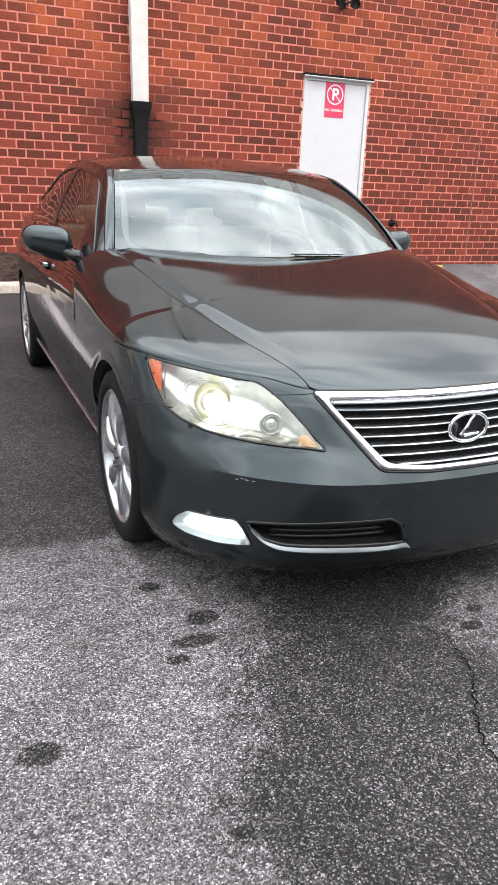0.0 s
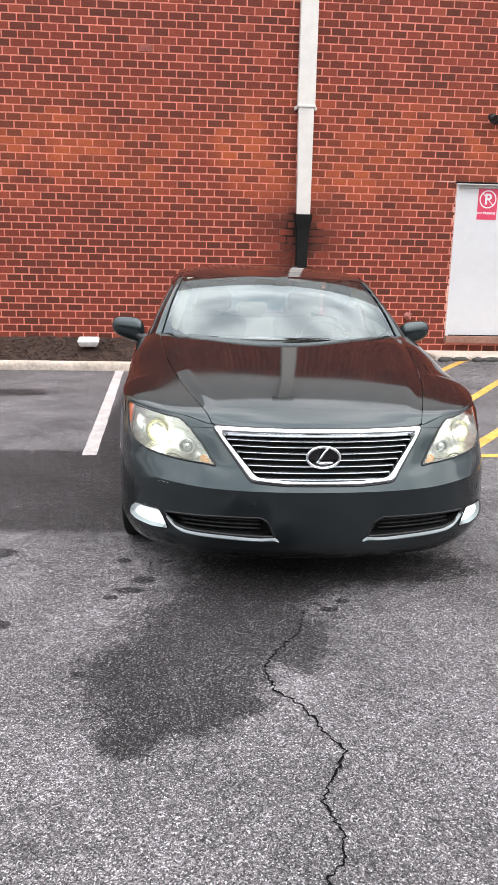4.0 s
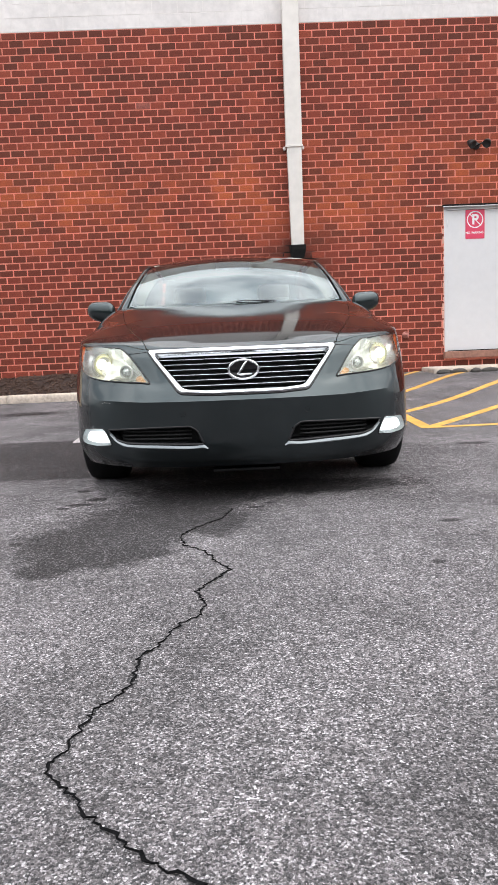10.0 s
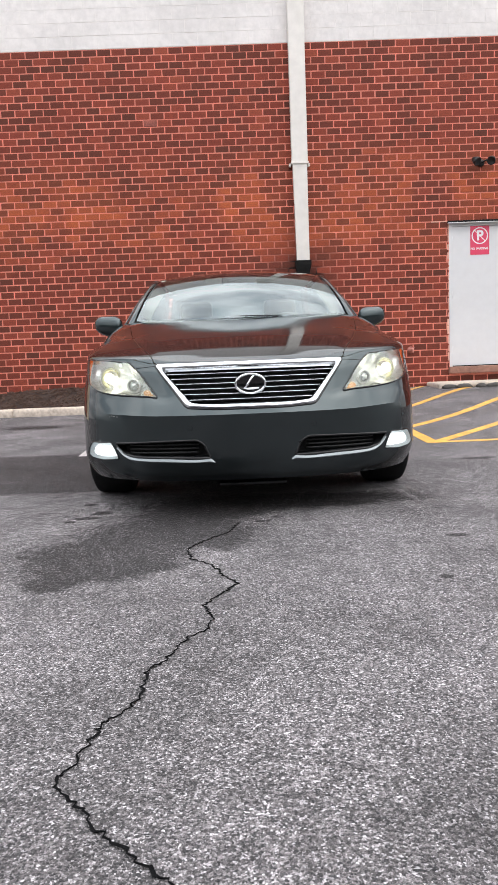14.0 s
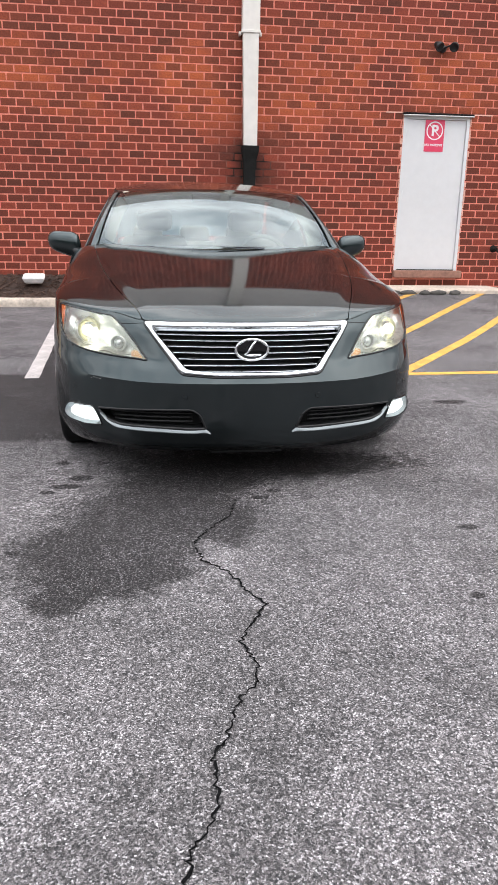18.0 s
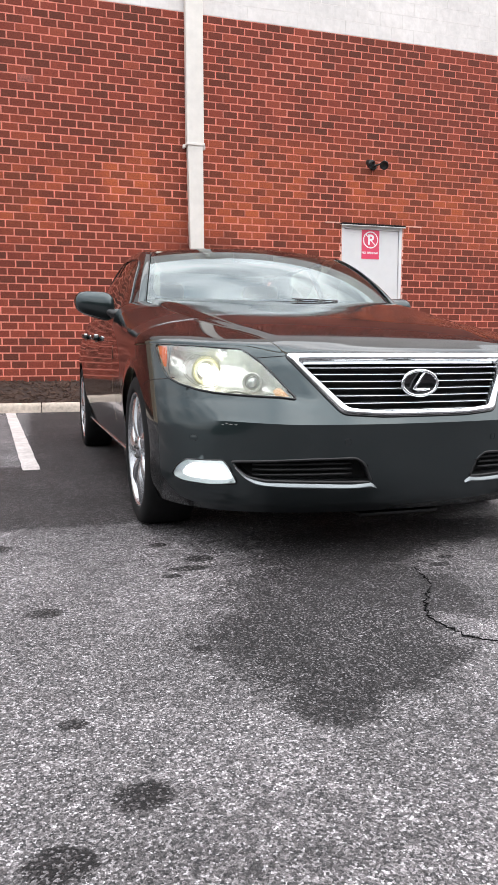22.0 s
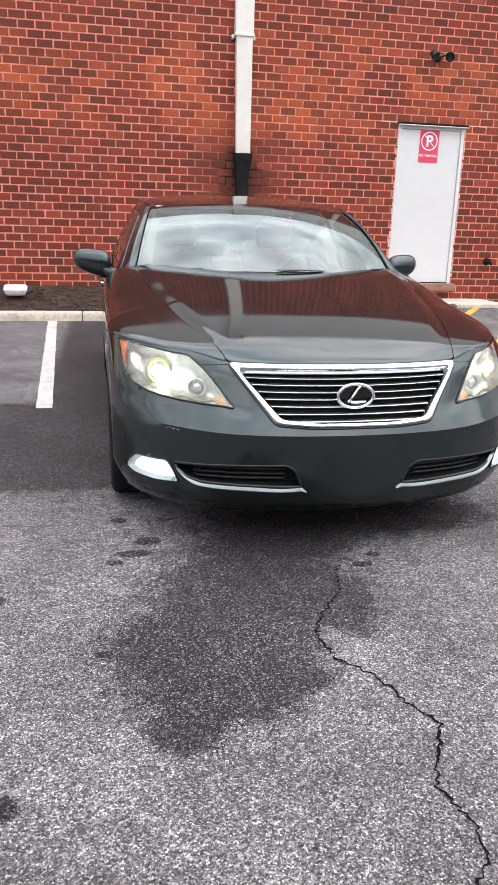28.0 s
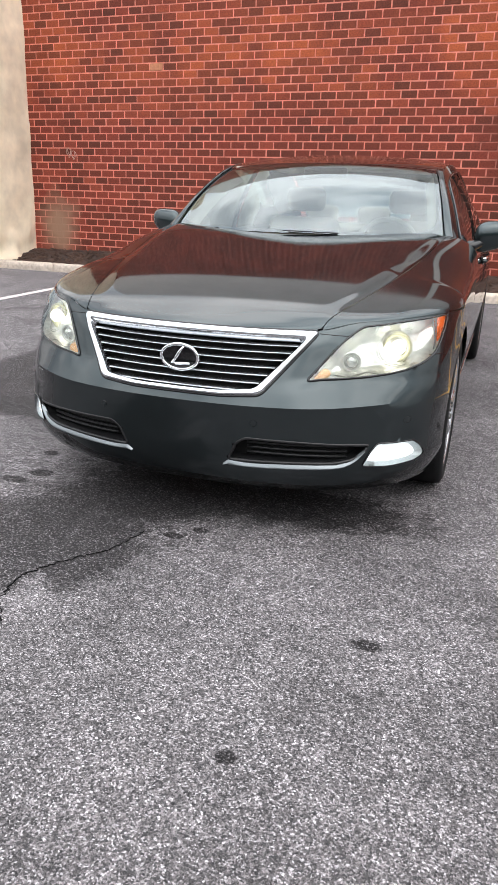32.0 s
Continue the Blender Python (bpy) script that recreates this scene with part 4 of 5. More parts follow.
def build_splash_block():
    bm = box(-0.16, -0.14, 0.0, 0.16, 0.14, 0.115, 0.03)
    for v in bm.verts:
        k = 0.80 + 0.20 * smooth01(0.0, 0.08, v.co.z)
        v.co.x, v.co.y = v.co.x * k, v.co.y * k
    ob = part("splash_block", bm, M_SPLASH, smooth=False)
    ob.matrix_world = pose(-0.54, 9.66, 0.32, 8, 0, 4)
    tagged(ob, "white concrete block lying on the mulch bed", "block")


M_SPLASH = material("white_concrete", (0.72, 0.70, 0.70), 0.85, grain=0.15, scale=18, bump=0.004)
build_splash_block()


# ---------- the car: its form ----------
# Car space: x across, y from the nose to the rear, z up from the ground.
WHEELS_Y = (0.925, 3.895)
HUB_Z, ARCH_R = 0.335, 0.372


def crease_z(x):
    """Height of the crease across the bumper."""
    return 0.512 + 0.010 * smooth01(0.45, 0.76, abs(x))


def nose_y(z, x=0.9):
    """Profile of the nose: a facet leaning back above the crease, which dies out towards the corners."""
    low = curve(z, 0.18, 0.075, 0.222, 0.035, 0.3, 0.008, 0.44, -0.010, 0.52, -0.019)
    side = curve(z, 0.50, -0.0168, 0.55, -0.008, 0.6, 0.010, 0.64, 0.030, 0.68, 0.056, 0.72, 0.088, 0.75, 0.110, 0.80, 0.15, 0.9, 0.25)
    k = smooth01(0.69, 0.80, abs(x))
    lift = z - crease_z(x)
    mid = low if lift < 0 else -0.018 + curve(lift, 0.0, 0.0, 0.05, 0.027, 0.10, 0.055, 0.15, 0.080, 0.21, 0.108, 0.238, 0.128, 0.29, 0.169, 0.39, 0.2685)
    edge = low if z < 0.50 else side
    return mid + (edge - mid) * k


def nose_n(z):
    return curve(z, 0.3, 2.6, 0.6, 2.2)


NOSE_D, HALF = 0.72, 0.925


def tuck(y, z):
    front = curve(z, 0.18, 0.965, 0.30, 1.0, 0.85, 1.0)
    side = curve(z, 0.18, 0.93, 0.32, 0.962, 0.5, 0.995, 0.62, 1.002, 0.75, 1.0)
    k = smooth01(0.6, 1.3, y)
    return front + (side - front) * k


def facet(x, z):
    """How far the strip between grille and headlight falls back."""
    if not 0.55 < z < 0.765:
        return 0.0
    near = curve(z, 0.545, 0.308, 0.752, 0.470)
    far = curve(z, 0.555, 0.425, 0.597, 0.462, 0.676, 0.536, 0.743, 0.578, 0.79, 0.63)
    s = (abs(x) - near) / (far - near)
    return 0.005 * smooth01(0.2, 0.9, s) * (1 - smooth01(1.02, 1.5, s)) * smooth01(0.555, 0.615, z) * (1 - smooth01(0.735, 0.765, z))


def front_y(x, z):
    a = min(abs(x) / (HALF * tuck(0, z)), 0.99995)
    n = nose_n(z)
    return nose_y(z, x) + NOSE_D * (1 - (1 - a ** n) ** (1 / n)) + facet(x, z)


def half_width(y, z):
    w = HALF * tuck(y, z) * curve(y, 0.7, 1.0, 2.4, 1.006, 3.9, 1.0, 4.5, 0.965, 4.95, 0.86)
    a = 1 - (y - nose_y(z)) / NOSE_D
    if a > 0:
        n = nose_n(z)
        return w * max(0.0, 1 - min(a, 1.0) ** n) ** (1 / n)
    return w


def front_top(x):
    return curve(abs(x), 0, 0.759, 0.3, 0.759, 0.47, 0.764, 0.60, 0.790, 0.74, 0.798, 0.88, 0.806, 0.925, 0.808)


def side_top(y):
    return curve(y, 0.6, 0.806, 0.85, 0.80, 1.2, 0.765, 1.62, 0.74)


def hood_mid(y):
    return curve(y, 0.11, 0.759, 0.16, 0.781, 0.3, 0.825, 0.6, 0.892, 1.0, 0.972, 1.35, 1.038, 1.7, 1.080)


def hood_n(y):
    return curve(y, 0.11, 2.0, 0.6, 2.3, 1.0, 3.2, 1.62, 6.3)


def hood_half(y):
    return curve(y, 0.19, 0.472, 0.6, 0.60, 1.0, 0.685, 1.45, 0.745, 1.65, 0.76)


def top_edge(r):
    """The upper rim of nose and fenders, from the middle of the nose (0) to the doors (1): x, y, z."""
    if r < 0.5:
        a = (r / 0.5) * math.pi / 2
        x = HALF * math.sin(a) ** (2 / 2.2) * 0.9995
        z = front_top(x)
        return x, front_y(x, z), z
    x, y0, z = top_edge(0.49999)
    y = y0 + (1.62 - y0) * (r - 0.5) / 0.5
    z = side_top(y)
    return half_width(y, z), y, z


def top_z(x, edge):
    xe, ye, ze = edge
    n = hood_n(ye)
    a = min(abs(x) / max(xe, 1e-4), 1.0)
    z = ze + (hood_mid(ye) - ze) * (1 - a ** n) ** (1 / n)
    lift = 0.010 * smooth01(0.0, 0.07, hood_half(ye) - abs(x)) * smooth01(0.2, 0.6, ye)
    return z + lift


def mirrored(poly):
    return [(-x, z) for x, z in poly]


M_PRIMER = material("pale_primer", (0.24, 0.24, 0.24), 0.8, grain=0.3, scale=200)
M_AMBERPALE = material("pale_amber", (0.86, 0.50, 0.24), 0.3, grain=0.2, scale=60)
HEADLAMP = rounded([(0.874, 0.801), (0.80, 0.793), (0.745, 0.789), (0.695, 0.783), (0.617, 0.776), (0.592, 0.758), (0.562, 0.730), (0.520, 0.680), (0.490, 0.638), (0.459, 0.598),
                    (0.515, 0.606), (0.570, 0.608), (0.651, 0.613), (0.721, 0.620), (0.772, 0.630), (0.825, 0.649), (0.856, 0.674), (0.866, 0.712), (0.873, 0.755)], 0.012)
FOG = rounded([(0.864, 0.305), (0.852, 0.342), (0.826, 0.374), (0.765, 0.377), (0.713, 0.381), (0.693, 0.350), (0.669, 0.297), (0.757, 0.287), (0.835, 0.291)], 0.012)
INTAKE = rounded([(0.690, 0.376), (0.45, 0.387), (0.27, 0.391), (0.236, 0.370), (0.205, 0.300), (0.27, 0.300), (0.46, 0.306), (0.585, 0.309), (0.640, 0.322), (0.668, 0.340)], 0.012)
GRILLE = rounded([(-0.473, 0.7585), (-0.24, 0.758), (0.24, 0.758), (0.473, 0.7585), (0.312, 0.550), (0.17, 0.541), (-0.17, 0.541), (-0.312, 0.550)], 0.02)
GRILLE_IN = rounded([(-0.430, 0.731), (-0.2, 0.733), (0.2, 0.733), (0.430, 0.731), (0.285, 0.571), (0.16, 0.558), (-0.16, 0.558), (-0.285, 0.571)], 0.02)
HOLES = [HEADLAMP, mirrored(HEADLAMP), FOG, mirrored(FOG), INTAKE, mirrored(INTAKE), GRILLE]


def grown(poly, by):
    """The outline moved outwards."""
    n = len(poly)
    turn = sum(poly[i - 1][0] * poly[i][1] - poly[i][0] * poly[i - 1][1] for i in range(n))
    out = []
    for i in range(n):
        d = Vector(poly[(i + 1) % n]) - Vector(poly[i - 1])
        d.normalize()
        side = 1 if turn > 0 else -1
        out.append((poly[i][0] + d.y * by * side, poly[i][1] - d.x * by * side))
    return out


def on_nose(x, z, out=0.0):
    """A point of the nose's skin, moved outwards."""
    y = front_y(x, z)
    e = 0.004
    gx = (front_y(x + e, z) - front_y(x - e, z)) / (2 * e)
    gz = (front_y(x, z + e) - front_y(x, z - e)) / (2 * e)
    nrm = Vector((gx, -1, gz)).normalized()
    return Vector((x, y, z)) + nrm * out


def snap_holes(pts, holes, reach):
    """Grid points near an outline are drawn onto it."""
    out = {}
    for key, (a, b) in pts.items():
        best = None
        for poly in holes:
            near = nearest(poly, a, b)
            if near[0] < reach and (best is None or near[0] < best[0]):
                best = near
        out[key] = (best[1], best[2]) if best else (a, b)
    return out


def bumper_end(z):
    """Where the bumper's skin stops at its rear: the fender, or the wheel arch in front of the wheel."""
    y = 0.602
    h = ARCH_R ** 2 - (z - HUB_Z) ** 2
    if h > 0:
        y = min(y, WHEELS_Y[0] - math.sqrt(h))
    return y


def build_bumper(car):
    nu, nv, FOLD = 160, 52, 27
    pts = {}
    for i in range(nu + 1):
        a = (i / nu * 2 - 1) * math.pi / 2
        share = math.copysign(abs(math.sin(a)) ** (2 / 2.3), a)
        for j in range(nv + 1):
            v = j / nv
            z = 0.180 + 0.625 * v
            x = share * half_width(bumper_end(z), z)
            fold = crease_z(x)
            z = 0.180 + (fold - 0.180) * j / FOLD if j <= FOLD else fold + (front_top(x) - fold) * (j - FOLD) / (nv - FOLD)
            x = share * half_width(bumper_end(z), z)
            pts[i, j] = (x, z)
    pts = snap_holes(pts, HOLES, 0.0068)
    bm = bmesh.new()
    vs = {k: bm.verts.new(on_nose(x, z)) for k, (x, z) in pts.items()}
    for i in range(nu):
        for j in range(nv):
            keys = ((i, j), (i + 1, j), (i + 1, j + 1), (i, j + 1))
            cx = sum(pts[k][0] for k in keys) / 4
            cz = sum(pts[k][1] for k in keys) / 4
            if any(inside(h, cx, cz) for h in HOLES):
                continue
            bm.faces.new([vs[k] for k in keys])
    for i in range(nu):
        if abs(pts[i, FOLD][0]) < 0.74:
            e = bm.edges.get((vs[i, FOLD], vs[i + 1, FOLD]))
            if e:
                e.smooth = False
    clean(bm)
    bumper = part("front_bumper", bm, M_PAINT, car, "dark grey-green bumper skin with small chips")
    for x, z in ((-0.80, 0.455), (-0.30, 0.45), (0.30, 0.45), (0.80, 0.455)):
        disc = grid(lambda u, v: on_nose(x + 0.010 * v * math.cos(u * math.tau), z + 0.010 * v * math.sin(u * math.tau), 0.0018 - 0.001 * v), 16, 3)
        part("parking_sensor", clean(disc), M_PAINT, bumper)
        part("sensor_gap", tube([on_nose(x + 0.012 * math.cos(k * math.tau / 20), z + 0.012 * math.sin(k * math.tau / 20), 0.0003) for k in range(20)], 0.0006, 5, closed=True), M_GLOSSBLACK, bumper)
    chips = random.Random(11)
    for cx, cz in ((-0.700, 0.513), (-0.688, 0.510), (-0.672, 0.509), (-0.712, 0.508)):
        w, h = chips.uniform(0.003, 0.006), chips.uniform(0.001, 0.0022)
        chip = grid(lambda u, v: on_nose(cx + w * v * math.cos(u * math.tau) * (1 + 0.4 * math.sin(3 * u * math.tau)), cz + h * v * math.sin(u * math.tau), 0.0008), 14, 2)
        part("paint_chip", clean(chip), M_PRIMER, bumper, "scuffed pale primer")
    for s in (-1, 1):
        seam = [on_nose(s * (0.838 + 0.058 * k / 8), 0.672 - 0.010 * k / 8, 0.0006) for k in range(9)]
        seam += [side_point(y, z, s, 0.0006) for y, z in ((0.605, 0.655), (0.65, 0.642), (0.69, 0.618), (0.702, 0.607))]
        part("panel_gap", tube(seam, 0.0018, 5), M_GLOSSBLACK, bumper)
        part("panel_gap", tube([on_nose(s * (0.474 + 0.104 * k / 8), 0.7535 - 0.008 * k / 8, 0.0004) for k in range(9)], 0.0015, 5), M_GLOSSBLACK, bumper)
    return bumper


def side_point(y, z, sign, out=0.0):
    return Vector((sign * (half_width(y, z) + out), y, z))


def build_fender(car, sign):
    bm = bmesh.new()

    def over(u, v):
        y = 0.6023 + (WHEELS_Y[0] + ARCH_R - 0.6023) * u
        lo = HUB_Z + math.sqrt(max(0.0, ARCH_R ** 2 - (y - WHEELS_Y[0]) ** 2))
        z = lo + (side_top(y) - lo) * v
        lip = 0.007 * math.exp(-((math.hypot(y - WHEELS_Y[0], z - HUB_Z) - ARCH_R) / 0.03) ** 2) * smooth01(0.0, 0.25, u)
        return side_point(y, z, sign, lip)

    def behind(u, v):
        y = WHEELS_Y[0] + ARCH_R + (1.655 - WHEELS_Y[0] - ARCH_R) * u
        return side_point(y, 0.2 + (side_top(y) - 0.2) * v, sign)

    grid(over, 64, 30, bm)
    grid(behind, 20, 30, bm)
    rows = 70

    def wing(u, v):
        e = top_edge(0.15 + 0.85 * u)
        xh = min(hood_half(e[1]) + 0.0035, e[0])
        x = e[0] * math.sin(math.pi / 2 * (1 - v) + math.asin(min(1, xh / max(e[0], 1e-4))) * v)
        return (sign * x, e[1], top_z(x, e))

    grid(wing, rows, 22, bm)
    clean(bm, 0.002)
    return part("fender", bm, M_PAINT, car)


def build_hood(car):
    def skin(u, v):
        e = top_edge(0.015 + 0.985 * u ** 0.9)
        xh = min(hood_half(e[1]), e[0])
        x = xh * math.sin((v * 2 - 1) * math.pi / 2 * 0.96) / math.sin(math.pi / 2 * 0.96)
        stop = screen_low(x / 0.752).y - 0.022
        if e[1] > stop:
            z0 = side_top(stop)
            e = (half_width(stop, z0), stop, z0)
        return (x, e[1], top_z(x, e))

    bm = grid(skin, 90, 60)
    clean(bm, 0.0008)
    return part("hood", bm, M_PAINT, car, "dark grey-green bonnet mirroring brick wall and clouds")


BELT = lambda y: curve(y, 1.55, 0.975, 2.6, 0.995, 3.8, 1.03, 4.95, 1.05)


def flank(y, z, sign, out=0.0):
    w = half_width(y, z)
    if z > 0.72:
        w -= 0.062 * ((z - 0.72) / 0.27) ** 2
    if 0.80 < z < 0.86:
        w += 0.003
    return Vector((sign * (w + out), y, z))


def build_flank(car, sign):
    spans = (("front_door", 1.66, 2.80), ("rear_door", 2.806, 3.72), ("rear_fender", 3.726, 4.95))
    arch = [(WHEELS_Y[1] + ARCH_R * math.cos(k * math.tau / 64), HUB_Z + ARCH_R * math.sin(k * math.tau / 64)) for k in range(64)]
    made = []
    for name, y0, y1 in spans:
        nu, nv = 36, 34
        pts = {}
        for i in range(nu + 1):
            y = y0 + (y1 - y0) * i / nu
            for j in range(nv + 1):
                pts[i, j] = (y, 0.27 + (BELT(y) - 0.27) * j / nv)
        pts = snap_holes(pts, [arch], 0.015)
        bm = bmesh.new()
        vs = {k: bm.verts.new(flank(y, z, sign)) for k, (y, z) in pts.items()}
        for i in range(nu):
            for j in range(nv):
                keys = ((i, j), (i + 1, j), (i + 1, j + 1), (i, j + 1))
                cy = sum(pts[k][0] for k in keys) / 4
                cz = sum(pts[k][1] for k in keys) / 4
                if math.hypot(cy - WHEELS_Y[1], cz - HUB_Z) < ARCH_R:
                    continue
                bm.faces.new([vs[k] for k in keys])
        clean(bm)
        ob = part(name, bm, M_PAINT, car)
        made.append(ob)
        if "door" in name:
            hy, hz = (2.62, 0.875) if "front" in name else (3.60, 0.91)
            cup = grid(lambda u, v: flank(hy + (u - 0.5) * 0.13, hz + (v - 0.5) * 0.05, sign, 0.002), 6, 4)
            part("handle_cup", cup, M_BLACK, ob)
            bar = [flank(hy - 0.11 + 0.22 * k / 10, hz + 0.012 * math.sin(k / 10 * math.pi), sign, 0.006 + 0.028 * math.sin(k / 10 * math.pi) ** 0.5) for k in range(11)]
            part("door_handle", tube(bar, 0.012, 8), M_PAINT, ob)
            strip = [flank(hy - 0.11 + 0.22 * k / 10, hz + 0.015 + 0.012 * math.sin(k / 10 * math.pi), sign, 0.012 + 0.028 * math.sin(k / 10 * math.pi) ** 0.5) for k in range(11)]
            part("handle_trim", tube(strip, 0.007, 6), M_CHROME, ob, "chrome strip on the handle")
    sill = grid(lambda u, v: Vector((sign * (flank(1.30 + 2.27 * u, 0.27, 1).x - 0.004 - 0.05 * v - 0.05 * v * v), 1.30 + 2.27 * u, 0.272 - 0.085 * v)), 30, 5)
    part("sill", sill, M_BLACK, car)
    trim = [flank(1.32 + 2.23 * k / 20, 0.274, sign, 0.003) for k in range(21)]
    part("sill_trim", tube(trim, 0.006, 8), M_SILVER, car, "bright strip along the sill")
    return made


# greenhouse
def screen_low(u):
    return Vector((0.752 * u, 1.31 + 0.30 * u * u, 1.044 - 0.006 * u * u))


def screen_top(u):
    return Vector((0.618 * u, 1.990 + 0.19 * u * u, 1.408 - 0.020 * u * u))


def screen(u, v, out=0.0):
    p = screen_low(u).lerp(screen_top(u), v)
    return p + Vector((0, -0.52, 0.85)) * (0.043 * 4 * v * (1 - v) + out)


def roof_rail(y):
    """The upper side line from the foot of the front pillar over the roof to the rear deck: x, z."""
    x = curve(y, 1.58, 0.80, 1.85, 0.735, 2.2, 0.652, 2.8, 0.648, 3.3, 0.640, 3.8, 0.675, 4.3, 0.77)
    z = curve(y, 1.58, 1.012, 1.85, 1.205, 2.2, 1.390, 2.45, 1.424, 2.9, 1.446, 3.3, 1.426, 3.8, 1.30, 4.3, 1.08)
    return x, z


def house(u, v, sign, out=0.0):
    y = 1.60 + 2.70 * u
    lo = flank(y, BELT(y), 1)
    x, z = roof_rail(y)
    a, b = Vector((lo.x - 0.012, y, BELT(y))), Vector((x, y, z))
    p = a.lerp(b, v)
    h = max(0.0, b.z - a.z)
    return Vector((sign * (p.x + 0.07 * h * 4 * v * (1 - v) + out), p.y, p.z))


def pillar_v(u, width):
    """The share of the height at which the glass ends under a rail of that width."""
    y = 1.60 + 2.70 * u
    h = roof_rail(y)[1] - BELT(y)
    return max(0.0, 1 - width / max(h, 1e-3))


def build_greenhouse(car):
    shield = grid(lambda u, v: screen(u * 2 - 1, v), 36, 20)
    ob = part("windshield", shield, M_GLASS, car, "clear windscreen mirroring a cloudy sky")
    ob.visible_shadow = False
    def border(u, v):
        """The black printed rim, wider at the foot and rounded in the corners."""
        a = u * math.tau
        c, d = math.cos(a), math.sin(a)
        r_in = (abs(c) ** 9 + abs(d) ** 9) ** (-1 / 9)
        r_out = 1 / max(abs(c), abs(d))
        x = (0.955 * r_in * c) * (1 - v) + r_out * c * v
        z = (0.505 + 0.47 * r_in * d) * (1 - v) + (0.5 + 0.5 * r_out * d) * v
        return screen(x, z, -0.003)
    part("screen_border", clean(grid(border, 160, 3)), M_GLOSSBLACK, ob)
    for side in (-1, 1):
        lining = grid(lambda u, v: screen(side * (0.90 + 0.10 * v), 0.02 + 0.96 * u, -0.10 + 0.085 * v), 24, 4)
        part("pillar_lining", lining, M_LINER, car)
    for s in (-1, 1):
        # front pillar between windscreen and side glass
        def pillar(u, v):
            u = -0.25 + 1.25 * u
            a = screen(s * 1.0, u, 0.006)
            y = 1.585 + (2.20 - 1.585) * u
            x, z = roof_rail(y) if u > 0 else (0.80 - 0.24 * (y - 1.585), 1.015 + 0.715 * (y - 1.585))
            b = Vector((s * x, y, z))
            p = a.lerp(b, v)
            return p + Vector((s * 0.9, -0.2, 0.1)) * 0.014 * math.sin(v * math.pi)
        part("front_pillar", grid(pillar, 30, 8), M_PAINT, car)
        line = [screen(s * 1.0, k / 16, 0.008) for k in range(17)]
        part("pillar_trim", tube(line, 0.0038, 6), M_PAINT, car)
        sail = grid(lambda u, v: house(0.0 + 0.11 * u, v * (0.02 + 0.98 * pillar_v(0.11 * u, 0.03)) * (1.0 - 0.25 * u), s, 0.004), 8, 8)
        part("mirror_sail", sail, M_GLOSSBLACK, car)
        # frames round the side glass
        frame_bm = bmesh.new()
        grid(lambda u, v: house(u, pillar_v(u, 0.045) + (1 - pillar_v(u, 0.045)) * v, s), 60, 3, frame_bm)
        part("roof_rail", clean(frame_bm), M_PAINT, car)
        for name, u0, u1, mat in (("centre_pillar", 0.425, 0.462, M_GLOSSBLACK), ("rear_pillar", 0.80, 1.0, M_PAINT)):
            part(name, grid(lambda u, v: house(u0 + (u1 - u0) * u, v * pillar_v(u0 + (u1 - u0) * u, 0.045), s, 0.001), 10, 10), mat, car)
        for u0, u1 in ((0.03, 0.425), (0.462, 0.80)):
            pane = part("side_window", grid(lambda u, v: house(u0 + (u1 - u0) * u, v * pillar_v(u0 + (u1 - u0) * u, 0.045), s, -0.003), 20, 8), M_SIDEGLASS, car)
            pane.visible_shadow = False
        belt_line = [house(0.02 + 0.9 * k / 30, 0.0, s, 0.006) for k in range(31)]
        part("belt_trim", tube(belt_line, 0.006, 6), M_CHROME, car, "chrome strip under the side windows")
        arch_line = [house(0.02 + 0.86 * k / 40, pillar_v(0.02 + 0.86 * k / 40, 0.045), s, 0.004) for k in range(41)]
        part("window_trim", tube(arch_line, 0.006, 6), M_GLOSSBLACK, car)

    def roof(u, v):
        a = v * 2 - 1
        front = screen_top(a)
        y = 2.15 + (3.55 - 2.15) * u
        x, z = roof_rail(y)
        mid = curve(y, 2.1, 1.426, 2.4, 1.466, 2.6, 1.484, 2.9, 1.496, 3.2, 1.488, 3.55, 1.44)
        p = Vector((x * a, y, z + (mid - z) * (1 - abs(a) ** 2.5)))
        k = smooth01(0, 0.22, u)
        return front.lerp(p, k) if u < 0.22 else p

    part("roof", grid(roof, 40, 36), M_PAINT, car)
    back = grid(lambda u, v: Vector(((u * 2 - 1) * (0.60 + 0.12 * v), 3.52 + 0.80 * v - 0.10 * (u * 2 - 1) ** 2 * (1 - v), 1.43 - 0.35 * v + 0.03 * math.sin(v * math.pi) - 0.03 * (u * 2 - 1) ** 2)), 20, 12)
    rear = part("rear_window", back, M_GLASS, car)
    rear.visible_shadow = False


